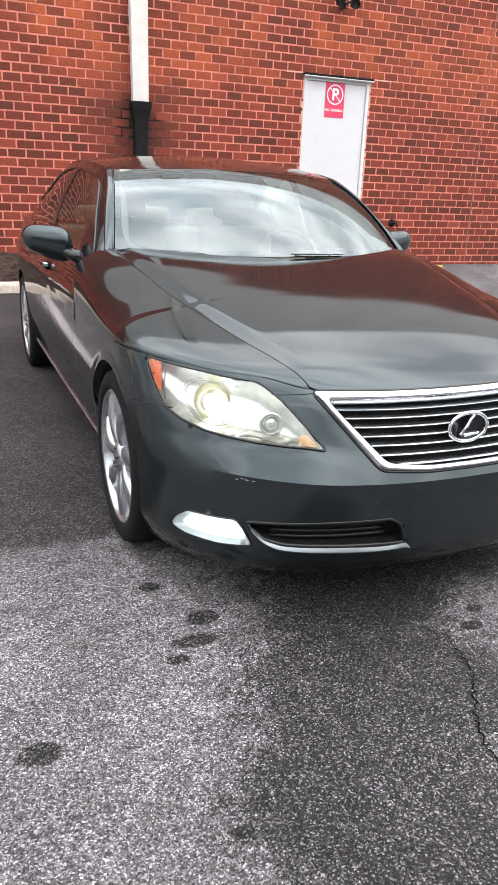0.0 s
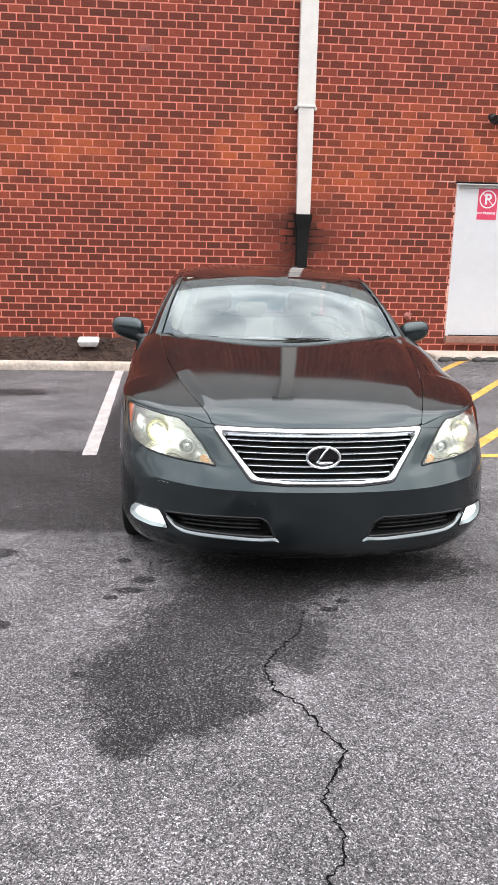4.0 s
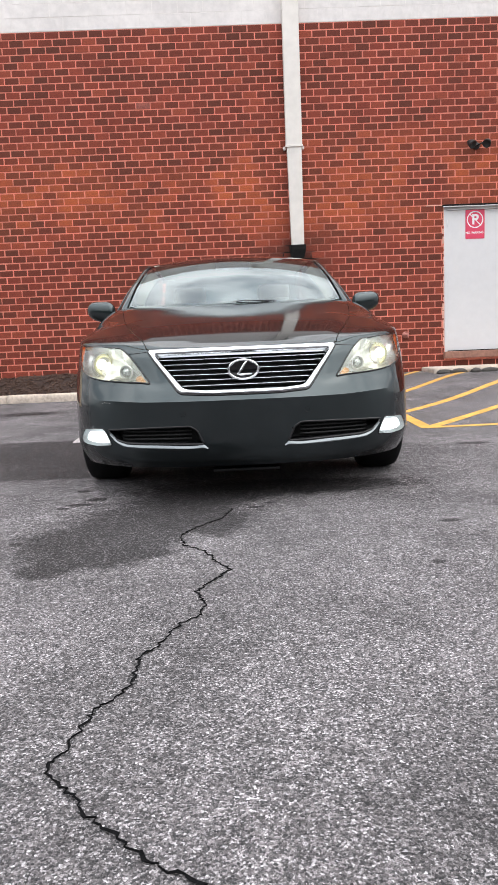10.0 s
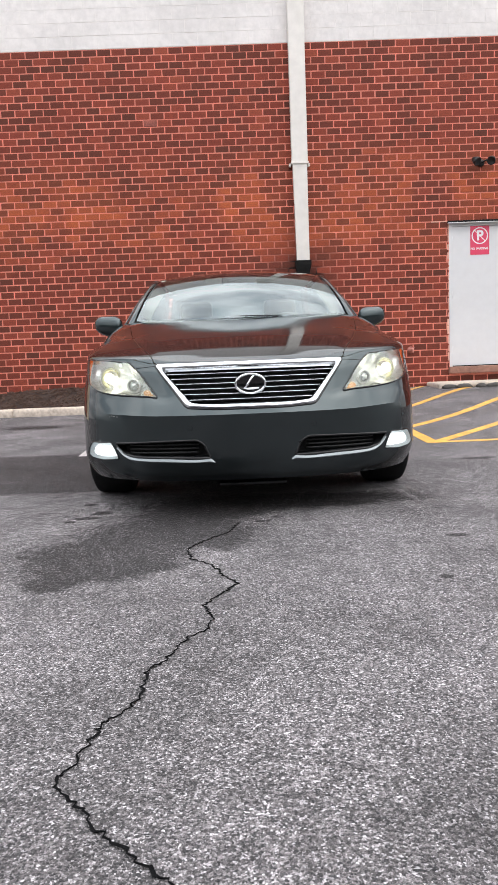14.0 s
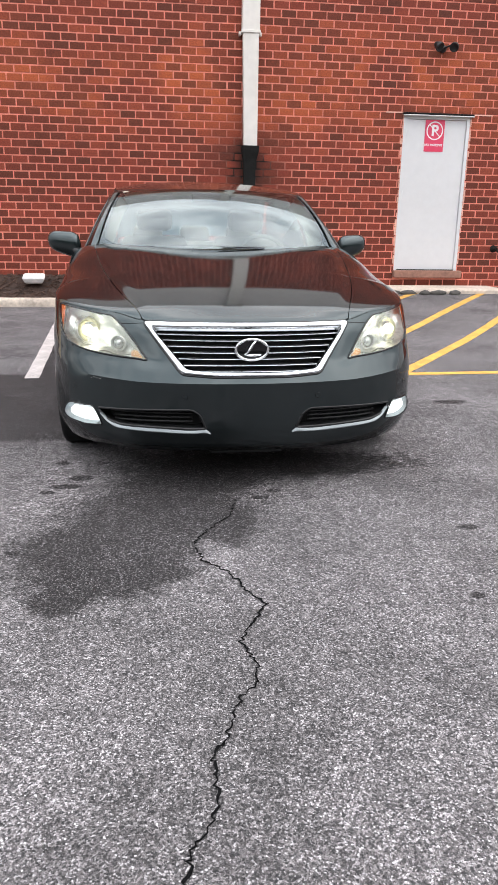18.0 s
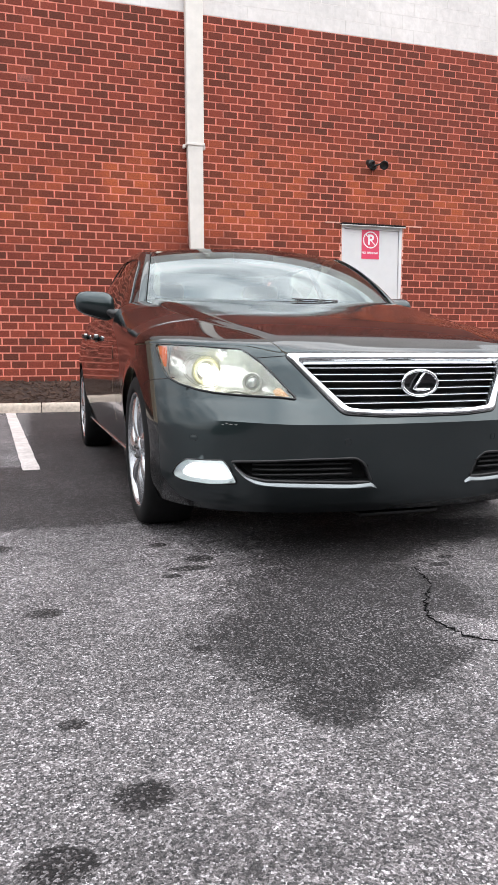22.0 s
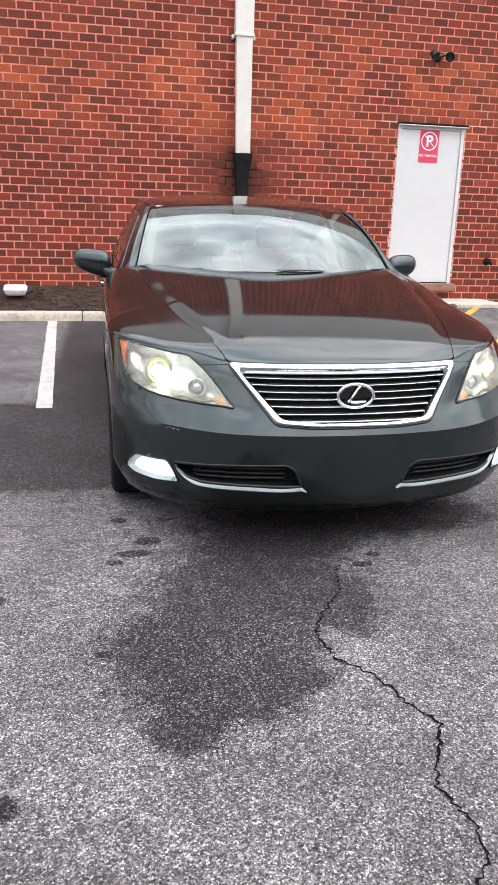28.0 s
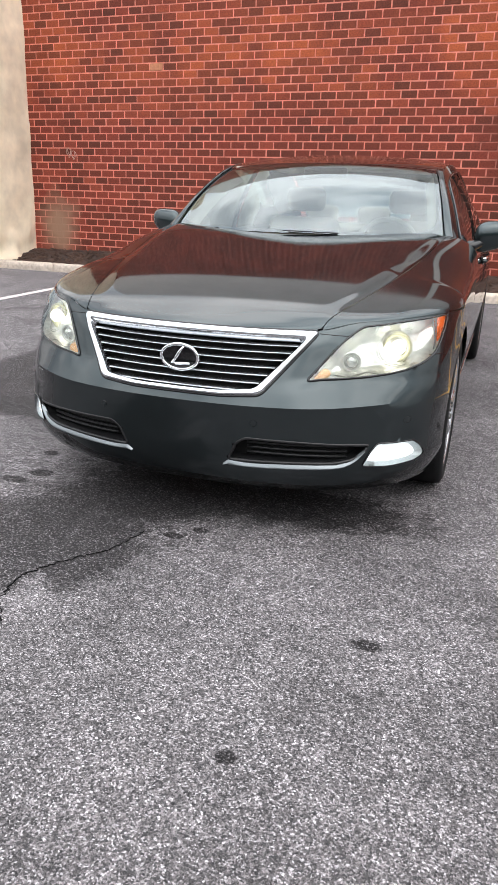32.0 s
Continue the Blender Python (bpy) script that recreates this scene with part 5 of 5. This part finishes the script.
def build_rear(car):
    deck = grid(lambda u, v: Vector(((v * 2 - 1) * (flank(3.9 + 1.05 * u, BELT(3.9 + 1.05 * u), 1).x + 0.004), 3.9 + 1.05 * u,
                                     BELT(3.9 + 1.05 * u) + 0.05 * (1 - abs(v * 2 - 1) ** 4))), 16, 16)
    part("boot_lid", deck, M_PAINT, car)
    tail = grid(lambda u, v: Vector(((v * 2 - 1) * half_width(4.95, 0.6) * (1 - 0.11 * u ** 4), 4.95 + 0.07 * (1 - (v * 2 - 1) ** 2), 0.27 + 0.75 * u)), 10, 16)
    part("rear_bumper", tail, M_PAINT, car)
    floor = box(-0.74, 0.60, 0.150, 0.74, 4.9, 0.25)
    tray = grid(lambda u, v: Vector(((v * 2 - 1) * 0.80 * (1 - 0.10 * u), front_y((v * 2 - 1) * 0.80, 0.19) * (1 - u) + 0.62 * u + 0.02, 0.183 - 0.018 * u)), 6, 24)
    part("front_tray", tray, M_BLACK, car)
    part("splash_flap", box(-0.17, 0.17, 0.135, 0.17, 0.30, 0.15, 0.004), M_BLACK, car)
    part("underbody", floor, M_DARKVOID, car)
    bay = box(-0.60, 0.32, 0.25, 0.60, 1.30, 0.66)
    part("engine_bay", bay, M_DARKVOID, car)


def build_wheel(car, y, sign, shared):
    hub = new("wheel")
    hub.parent = car
    hub.location = (sign * 0.918, y, HUB_Z)
    hub.scale = (sign, 1, 1)
    if not shared:
        tyre = lathe([(-0.215, 0.262), (-0.226, 0.295), (-0.212, 0.325), (-0.185, 0.335), (-0.03, 0.335), (-0.008, 0.329), (0.004, 0.308), (0.006, 0.282), (0.001, 0.264), (-0.012, 0.256)], 64)
        shared["tyre"] = finish(tyre, "tyre", M_RUBBER)
        rim = lathe([(-0.20, 0.248), (-0.14, 0.230), (-0.06, 0.232), (-0.022, 0.244), (-0.008, 0.249), (-0.001, 0.255), (-0.008, 0.262)], 64)
        for k in range(7):
            a0 = k * math.tau / 7

            def spoke(u, v):
                r = 0.045 + 0.20 * u
                c = 2 * v - 1
                w = 0.022 + 0.042 * u ** 1.4
                ang = a0 + 0.20 * u * u + math.atan2(c * w, r)
                x = -0.020 + 0.014 * math.sin(u * math.pi) + 0.009 * (1 - abs(c)) * (0.4 + u) - 0.045 * max(0.0, abs(c) - 0.82) / 0.18 - 0.004 * u
                return Vector((x, r * math.cos(ang), r * math.sin(ang)))
            grid(spoke, 12, 14, rim)
        lathe([(-0.06, 0.066), (-0.014, 0.060), (-0.004, 0.036), (-0.002, 0.0005)], 32, rim)
        shared["rim"] = finish(rim, "rim", M_SILVER)
        shared["brake"] = finish(lathe([(-0.11, 0.165), (-0.085, 0.165), (-0.085, 0.08), (-0.085, 0.001)], 40), "brake_disc", M_IRON)
        # flat near-black disc in place of the shade behind the spokes
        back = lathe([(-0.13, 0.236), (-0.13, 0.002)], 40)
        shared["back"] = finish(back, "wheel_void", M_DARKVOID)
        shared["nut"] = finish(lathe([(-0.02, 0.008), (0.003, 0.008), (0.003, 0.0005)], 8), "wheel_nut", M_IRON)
    for name, key in (("tyre", "tyre"), ("rim", "rim"), ("brake_disc", "brake"), ("wheel_shade_disc", "back")):
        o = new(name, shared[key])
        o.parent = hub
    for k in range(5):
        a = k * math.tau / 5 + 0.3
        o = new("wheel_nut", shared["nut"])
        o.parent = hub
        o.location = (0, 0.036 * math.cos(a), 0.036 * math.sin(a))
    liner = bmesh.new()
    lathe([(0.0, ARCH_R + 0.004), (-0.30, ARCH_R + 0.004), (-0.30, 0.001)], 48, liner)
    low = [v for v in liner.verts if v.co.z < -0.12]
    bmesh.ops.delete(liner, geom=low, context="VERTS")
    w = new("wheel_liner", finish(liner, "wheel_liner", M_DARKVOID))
    w.parent = hub
    w.location = (-0.02, 0, 0)


def patch(poly, out, step=0.012, depth=None):
    """A skin over an outline of the nose, as a fine grid that follows the body."""
    xs = [p[0] for p in poly]
    zs = [p[1] for p in poly]
    nu, nv = max(4, int((max(xs) - min(xs)) / step)), max(4, int((max(zs) - min(zs)) / step))
    pts = {(i, j): (min(xs) + (max(xs) - min(xs)) * i / nu, min(zs) + (max(zs) - min(zs)) * j / nv) for i in range(nu + 1) for j in range(nv + 1)}
    pts = snap_holes(pts, [poly], step * 0.72)
    bm = bmesh.new()
    vs = {}
    for k, (x, z) in pts.items():
        d = nearest(poly, x, z)[0]
        vs[k] = bm.verts.new(on_nose(x, z, depth(x, z, d) if depth else out))
    for i in range(nu):
        for j in range(nv):
            keys = ((i, j), (i + 1, j), (i + 1, j + 1), (i, j + 1))
            cx = sum(pts[k][0] for k in keys) / 4
            cz = sum(pts[k][1] for k in keys) / 4
            if inside(poly, cx, cz):
                bm.faces.new([vs[k] for k in keys])
    return clean(bm)


def flange(poly, out0, out1, bm=None):
    """A wall along an outline, from one depth to another."""
    pts = resample(poly, 0.012)
    n = len(pts)
    return grid(lambda u, v: on_nose(*pts[round(u * n) % n], out0 + (out1 - out0) * v), n, 2, bm)


def rim_bar(poly, radius, out):
    return tube([on_nose(x, z, out) for x, z in resample(poly, 0.014)], radius, 6, closed=True)


def between(outer, inner, rise):
    """A raised frame between two outlines of the nose with the same number of corners."""
    outer, inner = [[(a[0] + (b[0] - a[0]) * k / 6, a[1] + (b[1] - a[1]) * k / 6) for a, b in zip(p, p[1:] + p[:1]) for k in range(6)] for p in (outer, inner)]
    n = len(outer)
    return grid(lambda u, v: on_nose(outer[round(u * n) % n][0] + (inner[round(u * n) % n][0] - outer[round(u * n) % n][0]) * v,
                                     outer[round(u * n) % n][1] + (inner[round(u * n) % n][1] - outer[round(u * n) % n][1]) * v,
                                     rise * min(1.0, math.sin(math.pi * min(1, 0.10 + 0.90 * v)) * 1.5) - 0.002 - 0.014 * v ** 6), n, 10)


def build_grille(car):
    # the sheet's near-black stands for the shade behind the bars
    grille = part("grille", patch(GRILLE, -0.05), M_DARKVOID, car, "near-black sheet for the shade behind horizontal bars")
    part("grille_rim", rim_bar(grown(GRILLE, 0.004), 0.0042, 0.0015), M_GLOSSBLACK, grille)
    part("grille_wall", flange(GRILLE, 0.0, -0.05), M_BLACK, grille)
    part("grille_frame", between(grown(GRILLE, 0.002), GRILLE_IN, 0.016), M_FRAME, grille, "polished chrome surround")
    for k in range(7):
        z = 0.569 + 0.0250 * k
        t = (z - 0.571) / (0.731 - 0.571)
        half = min(0.285 + (0.430 - 0.285) * t - 0.003, 0.424)

        def blade(u, v):
            x = (u * 2 - 1) * half
            ang = v * math.tau
            p = on_nose(x, z, -0.018)
            return p + Vector((0, -0.014 * math.cos(ang), 0.0030 * math.sin(ang) - 0.0022 * math.cos(ang)))
        part("grille_bar", clean(grid(blade, 30, 10)), M_BAR, grille)
    # the oval badge ring and the slanted stroke in it
    badge = part("badge", lathe([(-0.004, 0.050), (0.0, 0.046), (0.0, 0.0005)], 32, axis="y"), M_GLOSSBLACK, grille)
    badge.location, badge.scale = on_nose(0, 0.649, 0.010), (1.45, 1, 0.95)
    ring = tube([Vector((0.0715 * math.cos(k * math.tau / 48), -0.006, 0.046 * math.sin(k * math.tau / 48))) for k in range(48)], 0.0062, 8, closed=True)
    stroke = tube([Vector((0.018, -0.006, 0.040)), Vector((0.004, -0.008, 0.024)), Vector((-0.012, -0.009, 0.002)), Vector((-0.026, -0.009, -0.022)), Vector((-0.012, -0.009, -0.025)), Vector((0.014, -0.008, -0.024)), Vector((0.040, -0.007, -0.021))],
                  lambda k: 0.0078 - 0.003 * abs(2 * k - 0.9), 8)
    emblem = part("badge_ring", ring, M_CHROME, badge, "chrome oval ring")
    bar = part("badge_stroke", stroke, M_CHROME, badge, "chrome slanted stroke")
    bar.scale = (1 / 1.45, 1, 1 / 0.95)
    emblem.scale = (1 / 1.45, 1, 1 / 0.95)


def build_lamps(car, s):
    poly = HEADLAMP if s > 0 else mirrored(HEADLAMP)
    lamp = part("headlight", patch(poly, 0, depth=lambda x, z, d: -min(0.055, 0.004 + d * 1.6)), M_REFLECTOR, car, "lit headlight, the yellow glow painted on its projector ring")
    lens = part("headlight_lens", patch(grown(poly, 0.001), 0, depth=lambda x, z, d: 0.004 + min(0.012, d * 0.4)), M_LENS, lamp, "clear lens cover")
    lens.visible_shadow = False
    part("headlight_seal", rim_bar(grown(poly, 0.001), 0.0042, 0.0022), M_GLOSSBLACK, lamp)
    # projector
    c = on_nose(s * 0.752, 0.712, -0.038)
    for name, prof, mat in (("projector_ring", [(-0.03, 0.060), (0.0, 0.056), (0.004, 0.050), (-0.012, 0.040)], M_WARMRING),):
        o = part(name, lathe(prof, 32, axis="y"), mat, lamp)
        o.matrix_local = Matrix.Translation(c) @ Matrix.Rotation(s * 0.35, 4, "Z") @ Matrix.Rotation(math.pi, 4, "Z")
    bulb = bmesh.new()
    bmesh.ops.create_uvsphere(bulb, u_segments=20, v_segments=12, radius=0.027)
    o = part("projector_bulb", bulb, M_HEADGLOW, lamp, "glowing warm white projector")
    o.location = on_nose(s * 0.752, 0.712, -0.03)
    c2 = on_nose(s * 0.603, 0.670, -0.034)
    for name, prof, mat in (("high_beam_bowl", [(-0.004, 0.037), (-0.012, 0.034), (-0.006, 0.028), (0.004, 0.024)], M_REFLECTOR), ("high_beam_rim", [(-0.005, 0.027), (-0.011, 0.025), (-0.005, 0.022)], M_RIB),
                            ("high_beam_lens", [(-0.004, 0.021), (-0.012, 0.016), (-0.016, 0.008), (-0.017, 0.0005)], M_BULBGLASS)):
        o = part(name, lathe(prof, 28, axis="y"), mat, lamp)
        o.matrix_local = Matrix.Translation(c2) @ Matrix.Rotation(s * 0.3, 4, "Z")
    # dark ribbed seat round the projector and the cut edge of the inner housing
    for r in (0.064, 0.071):
        ring = [on_nose(s * 0.752 + r * math.cos(k * math.tau / 36), 0.712 + 0.9 * r * math.sin(k * math.tau / 36), -0.030) for k in range(6, 31)]
        part("projector_rib", tube(ring, 0.0013, 6), M_RIB, lamp)
    wall_line = [(s * (0.835 + 0.018 * math.sin(k / 10 * math.pi / 2)), 0.787 - 0.10 * k / 10) for k in range(11)]
    part("housing_edge", tube([on_nose(x, z, -0.004) for x, z in wall_line], 0.0022, 6), M_SATIN, lamp)
    chin = [(s * (0.50 + 0.25 * k / 14), 0.618 + 0.008 * k / 14 + 0.006 * math.sin(k * 0.9)) for k in range(15)]
    part("housing_step", tube([on_nose(x, z, -0.016) for x, z in chin], 0.003, 6), M_RIB, lamp)
    tip = [(s * x, z) for x, z in rounded([(0.478, 0.607), (0.530, 0.612), (0.536, 0.630), (0.510, 0.644)], 0.008)]
    part("turn_signal", patch(tip, -0.004, 0.008), M_AMBERPALE, lamp, "pale orange turn signal at the inner tip")
    amber = [(s * x, z) for x, z in rounded([(0.872, 0.798), (0.845, 0.794), (0.848, 0.772), (0.857, 0.712), (0.8635, 0.714), (0.870, 0.755)], 0.004)]
    part("side_marker", patch(amber, -0.002, 0.008), M_AMBER, lamp, "orange side marker")
    fog = FOG if s > 0 else mirrored(FOG)
    f = part("fog_lamp", patch(fog, 0, depth=lambda x, z, d: -min(0.035, 0.002 + d * 1.2)), M_FOGBODY, car, "lit cool white fog light")
    mid = (sum(q[0] for q in fog) / len(fog), sum(q[1] for q in fog) / len(fog))
    core = [(mid[0] + (x - mid[0]) * 0.80, mid[1] + (z - mid[1]) * 0.66) for x, z in fog]
    part("fog_bulb", patch(core, -0.016, 0.01), M_FOGGLOW, f, "glowing white fog bulb")
    cover = part("fog_lens", patch(fog, 0.004), M_LENS, f)
    cover.visible_shadow = False
    part("fog_seal", rim_bar(fog, 0.003, 0.002), M_GLOSSBLACK, f)
    duct = INTAKE if s > 0 else mirrored(INTAKE)
    # near-black sheet that stands for the shade inside the duct
    d = part("lower_intake", patch(duct, -0.06), M_DARKVOID, car, "near-black sheet for the shade inside the lower air intake")
    part("intake_wall", flange(duct, 0.0, -0.06), M_BLACK, d)
    part("intake_rim", rim_bar(duct, 0.0065, -0.004), M_BLACK, d)
    for k in range(3):
        z = 0.325 + 0.02 * k
        part("intake_slat", tube([on_nose(s * (0.27 + 0.36 * i / 12), z, -0.035) for i in range(13)], 0.005, 6), M_BLACK, d)
    def lip_at(u, v):
        x = 0.186 + 0.489 * u
        lo = curve(x, 0.186, 0.279, 0.27, 0.278, 0.446, 0.282, 0.60, 0.292, 0.645, 0.316, 0.675, 0.352)
        hi = curve(x, 0.186, 0.283, 0.21, 0.305, 0.235, 0.300, 0.27, 0.297, 0.42, 0.304, 0.571, 0.307, 0.635, 0.324, 0.675, 0.360)
        return on_nose(s * x, lo + (hi - lo) * v, 0.002 + 0.014 * (1 - v) * smooth01(0.0, 0.3, v) - 0.006 * v)
    lip = grid(lip_at, 44, 8)
    part("intake_trim", lip, M_SATIN, d, "satin bright strip below the intake")


def build_mirror(car, s):
    m = new("door_mirror")
    m.parent = car
    def shell(u, v):
        a = u * math.tau
        k = v * 2 - 1
        r = max(0, 1 - abs(k) ** 4.0) ** 0.5
        ca = math.copysign(abs(math.cos(a)) ** 0.85, math.cos(a))
        sa = math.copysign(abs(math.sin(a)) ** 0.9, math.sin(a))
        x = 0.984 + 0.114 * k
        low = 0.98 - 0.14 * k if ca > 0 else 1.02 - 0.26 * k
        return Vector((s * x, 1.985 + 0.045 * k + 0.066 * r * sa * (1 if sa < 0 else 0.72), 1.054 + 0.016 * k + 0.076 * r * low * ca))
    part("mirror_shell", clean(grid(shell, 24, 18)), M_PAINT, m)
    arm = tube([Vector((s * 0.82, 1.86, 0.985)), Vector((s * 0.87, 1.90, 0.995)), Vector((s * 0.91, 1.94, 1.015)), Vector((s * 0.95, 1.97, 1.035))], lambda k: 0.045 - 0.012 * k, 10, flat=0.75)
    part("mirror_arm", arm, M_GLOSSBLACK, m)
    glass_bm = bmesh.new()
    bmesh.ops.create_circle(glass_bm, cap_ends=True, segments=24, radius=1)
    bmesh.ops.transform(glass_bm, verts=glass_bm.verts, matrix=pose(s * 0.985, 2.034, 1.062, 90, 0, 0) @ Matrix.Diagonal((0.092, 0.058, 1, 1)))
    part("mirror_glass", glass_bm, M_CHROME, m, smooth=False)


def build_cabin(car):
    dash = grid(lambda u, v: Vector(((u * 2 - 1) * (0.73 - 0.01 * v), 1.36 + 0.27 * (u * 2 - 1) ** 2 * (1 - v) + 0.52 * v, 1.008 - 0.055 * v + 0.02 * math.sin(v * 3))), 24, 10)
    part("dashboard", solid(dash, 0.05), M_DASH, car)
    shelf = grid(lambda u, v: Vector(((u * 2 - 1) * 0.66, 3.75 + 0.45 * v, 1.03)), 6, 4)
    part("rear_shelf", shelf, M_LINER, car)
    part("cabin_floor", box(-0.76, 1.5, 0.30, 0.76, 4.2, 0.33), M_DASH, car)
    for s in (-1, 1):
        part("door_lining", box(s * 0.80 - 0.02, 1.7, 0.33, s * 0.80 + 0.02, 3.9, 0.95, 0.01), M_LEATHER, car)
    lining = grid(lambda u, v: Vector(((v * 2 - 1) * 0.60, 2.25 + 1.15 * u, 1.395 + 0.02 * (1 - (v * 2 - 1) ** 2))), 10, 10)
    part("headliner", lining, M_LINER, car)
    for x in (-0.37, 0.37):
        seat = new("front_seat")
        seat.parent = car
        part("cushion", box(x - 0.26, 2.35, 0.42, x + 0.26, 2.86, 0.60, 0.05), M_LEATHER, seat)
        back = box(x - 0.26, 2.82, 0.55, x + 0.26, 2.95, 1.10, 0.055)
        bmesh.ops.rotate(back, verts=back.verts, cent=(x, 2.88, 0.55), matrix=Matrix.Rotation(-0.2, 3, "X"))
        part("seat_back", back, M_LEATHER, seat)
        head = box(x - 0.14, 2.96, 1.13, x + 0.14, 3.06, 1.29, 0.045)
        part("headrest", head, M_LEATHER, seat)
    bench = new("rear_seat")
    bench.parent = car
    part("cushion", box(-0.66, 3.0, 0.42, 0.66, 3.6, 0.62, 0.05), M_LEATHER, bench)
    part("seat_back", box(-0.66, 3.62, 0.55, 0.66, 3.78, 1.04, 0.05), M_LEATHER, bench)
    for x in (-0.42, 0.0, 0.42):
        part("headrest", box(x - 0.13, 3.66, 1.03, x + 0.13, 3.76, 1.17, 0.04), M_LEATHER, bench)
    wheel = tube([Vector((0.37 + 0.19 * math.cos(k * math.tau / 32), 2.12 + 0.06 * math.sin(k * math.tau / 32), 0.93 + 0.18 * math.sin(k * math.tau / 32))) for k in range(32)], 0.015, 8, closed=True)
    sw = part("steering_wheel", wheel, M_DASH, car)
    part("wheel_pad", box(0.27, 2.10, 0.88, 0.47, 2.15, 0.97, 0.02), M_DASH, sw)
    part("rear_view_mirror", box(-0.13, 2.02, 1.325, 0.13, 2.05, 1.385, 0.012), M_BLACK, car)
    for x in (-0.42, 0.30):
        part("sun_visor", box(x - 0.17, 2.13, 1.375, x + 0.17, 2.28, 1.39, 0.006), M_LINER, car)


def build_wipers(car):
    for a, b in ((-0.69, -0.40), (-0.02, 0.26)):
        pts = [screen((a + (b - a) * k / 12) / 0.75, 0.006 - 0.006 * k / 12, 0.010) for k in range(13)]
        arm = part("wiper", tube(pts, 0.0032, 6), M_BLACK, car)
        blade = [screen((a + 0.02 + (b - a) * 0.9 * k / 12) / 0.75, 0.012 - 0.006 * k / 12, 0.005) for k in range(13)]
        part("wiper_blade", tube(blade, 0.0026, 6), M_RUBBER, arm)
    cowl = grid(lambda u, v: screen_low(u * 2 - 1) + Vector((0, -0.055 * (1 - v) + 0.0, -0.012 - 0.02 * (1 - v))), 30, 3)
    part("cowl", cowl, M_BLACK, car)


def build_car():
    car = thing("car", "dark grey-green luxury saloon parked with its lights on", "car", at=pose(1.649, 1.55, 0.0, 0, 0, 0.7))
    build_bumper(car)
    build_hood(car)
    for s in (-1, 1):
        build_fender(car, s)
        build_flank(car, s)
        build_mirror(car, s)
        build_lamps(car, s)
    build_greenhouse(car)
    build_rear(car)
    shared = {}
    for y in WHEELS_Y:
        for s in (-1, 1):
            build_wheel(car, y, s, shared)
    build_grille(car)
    build_cabin(car)
    build_wipers(car)
    return car


build_car()
lay_bricks(wall)
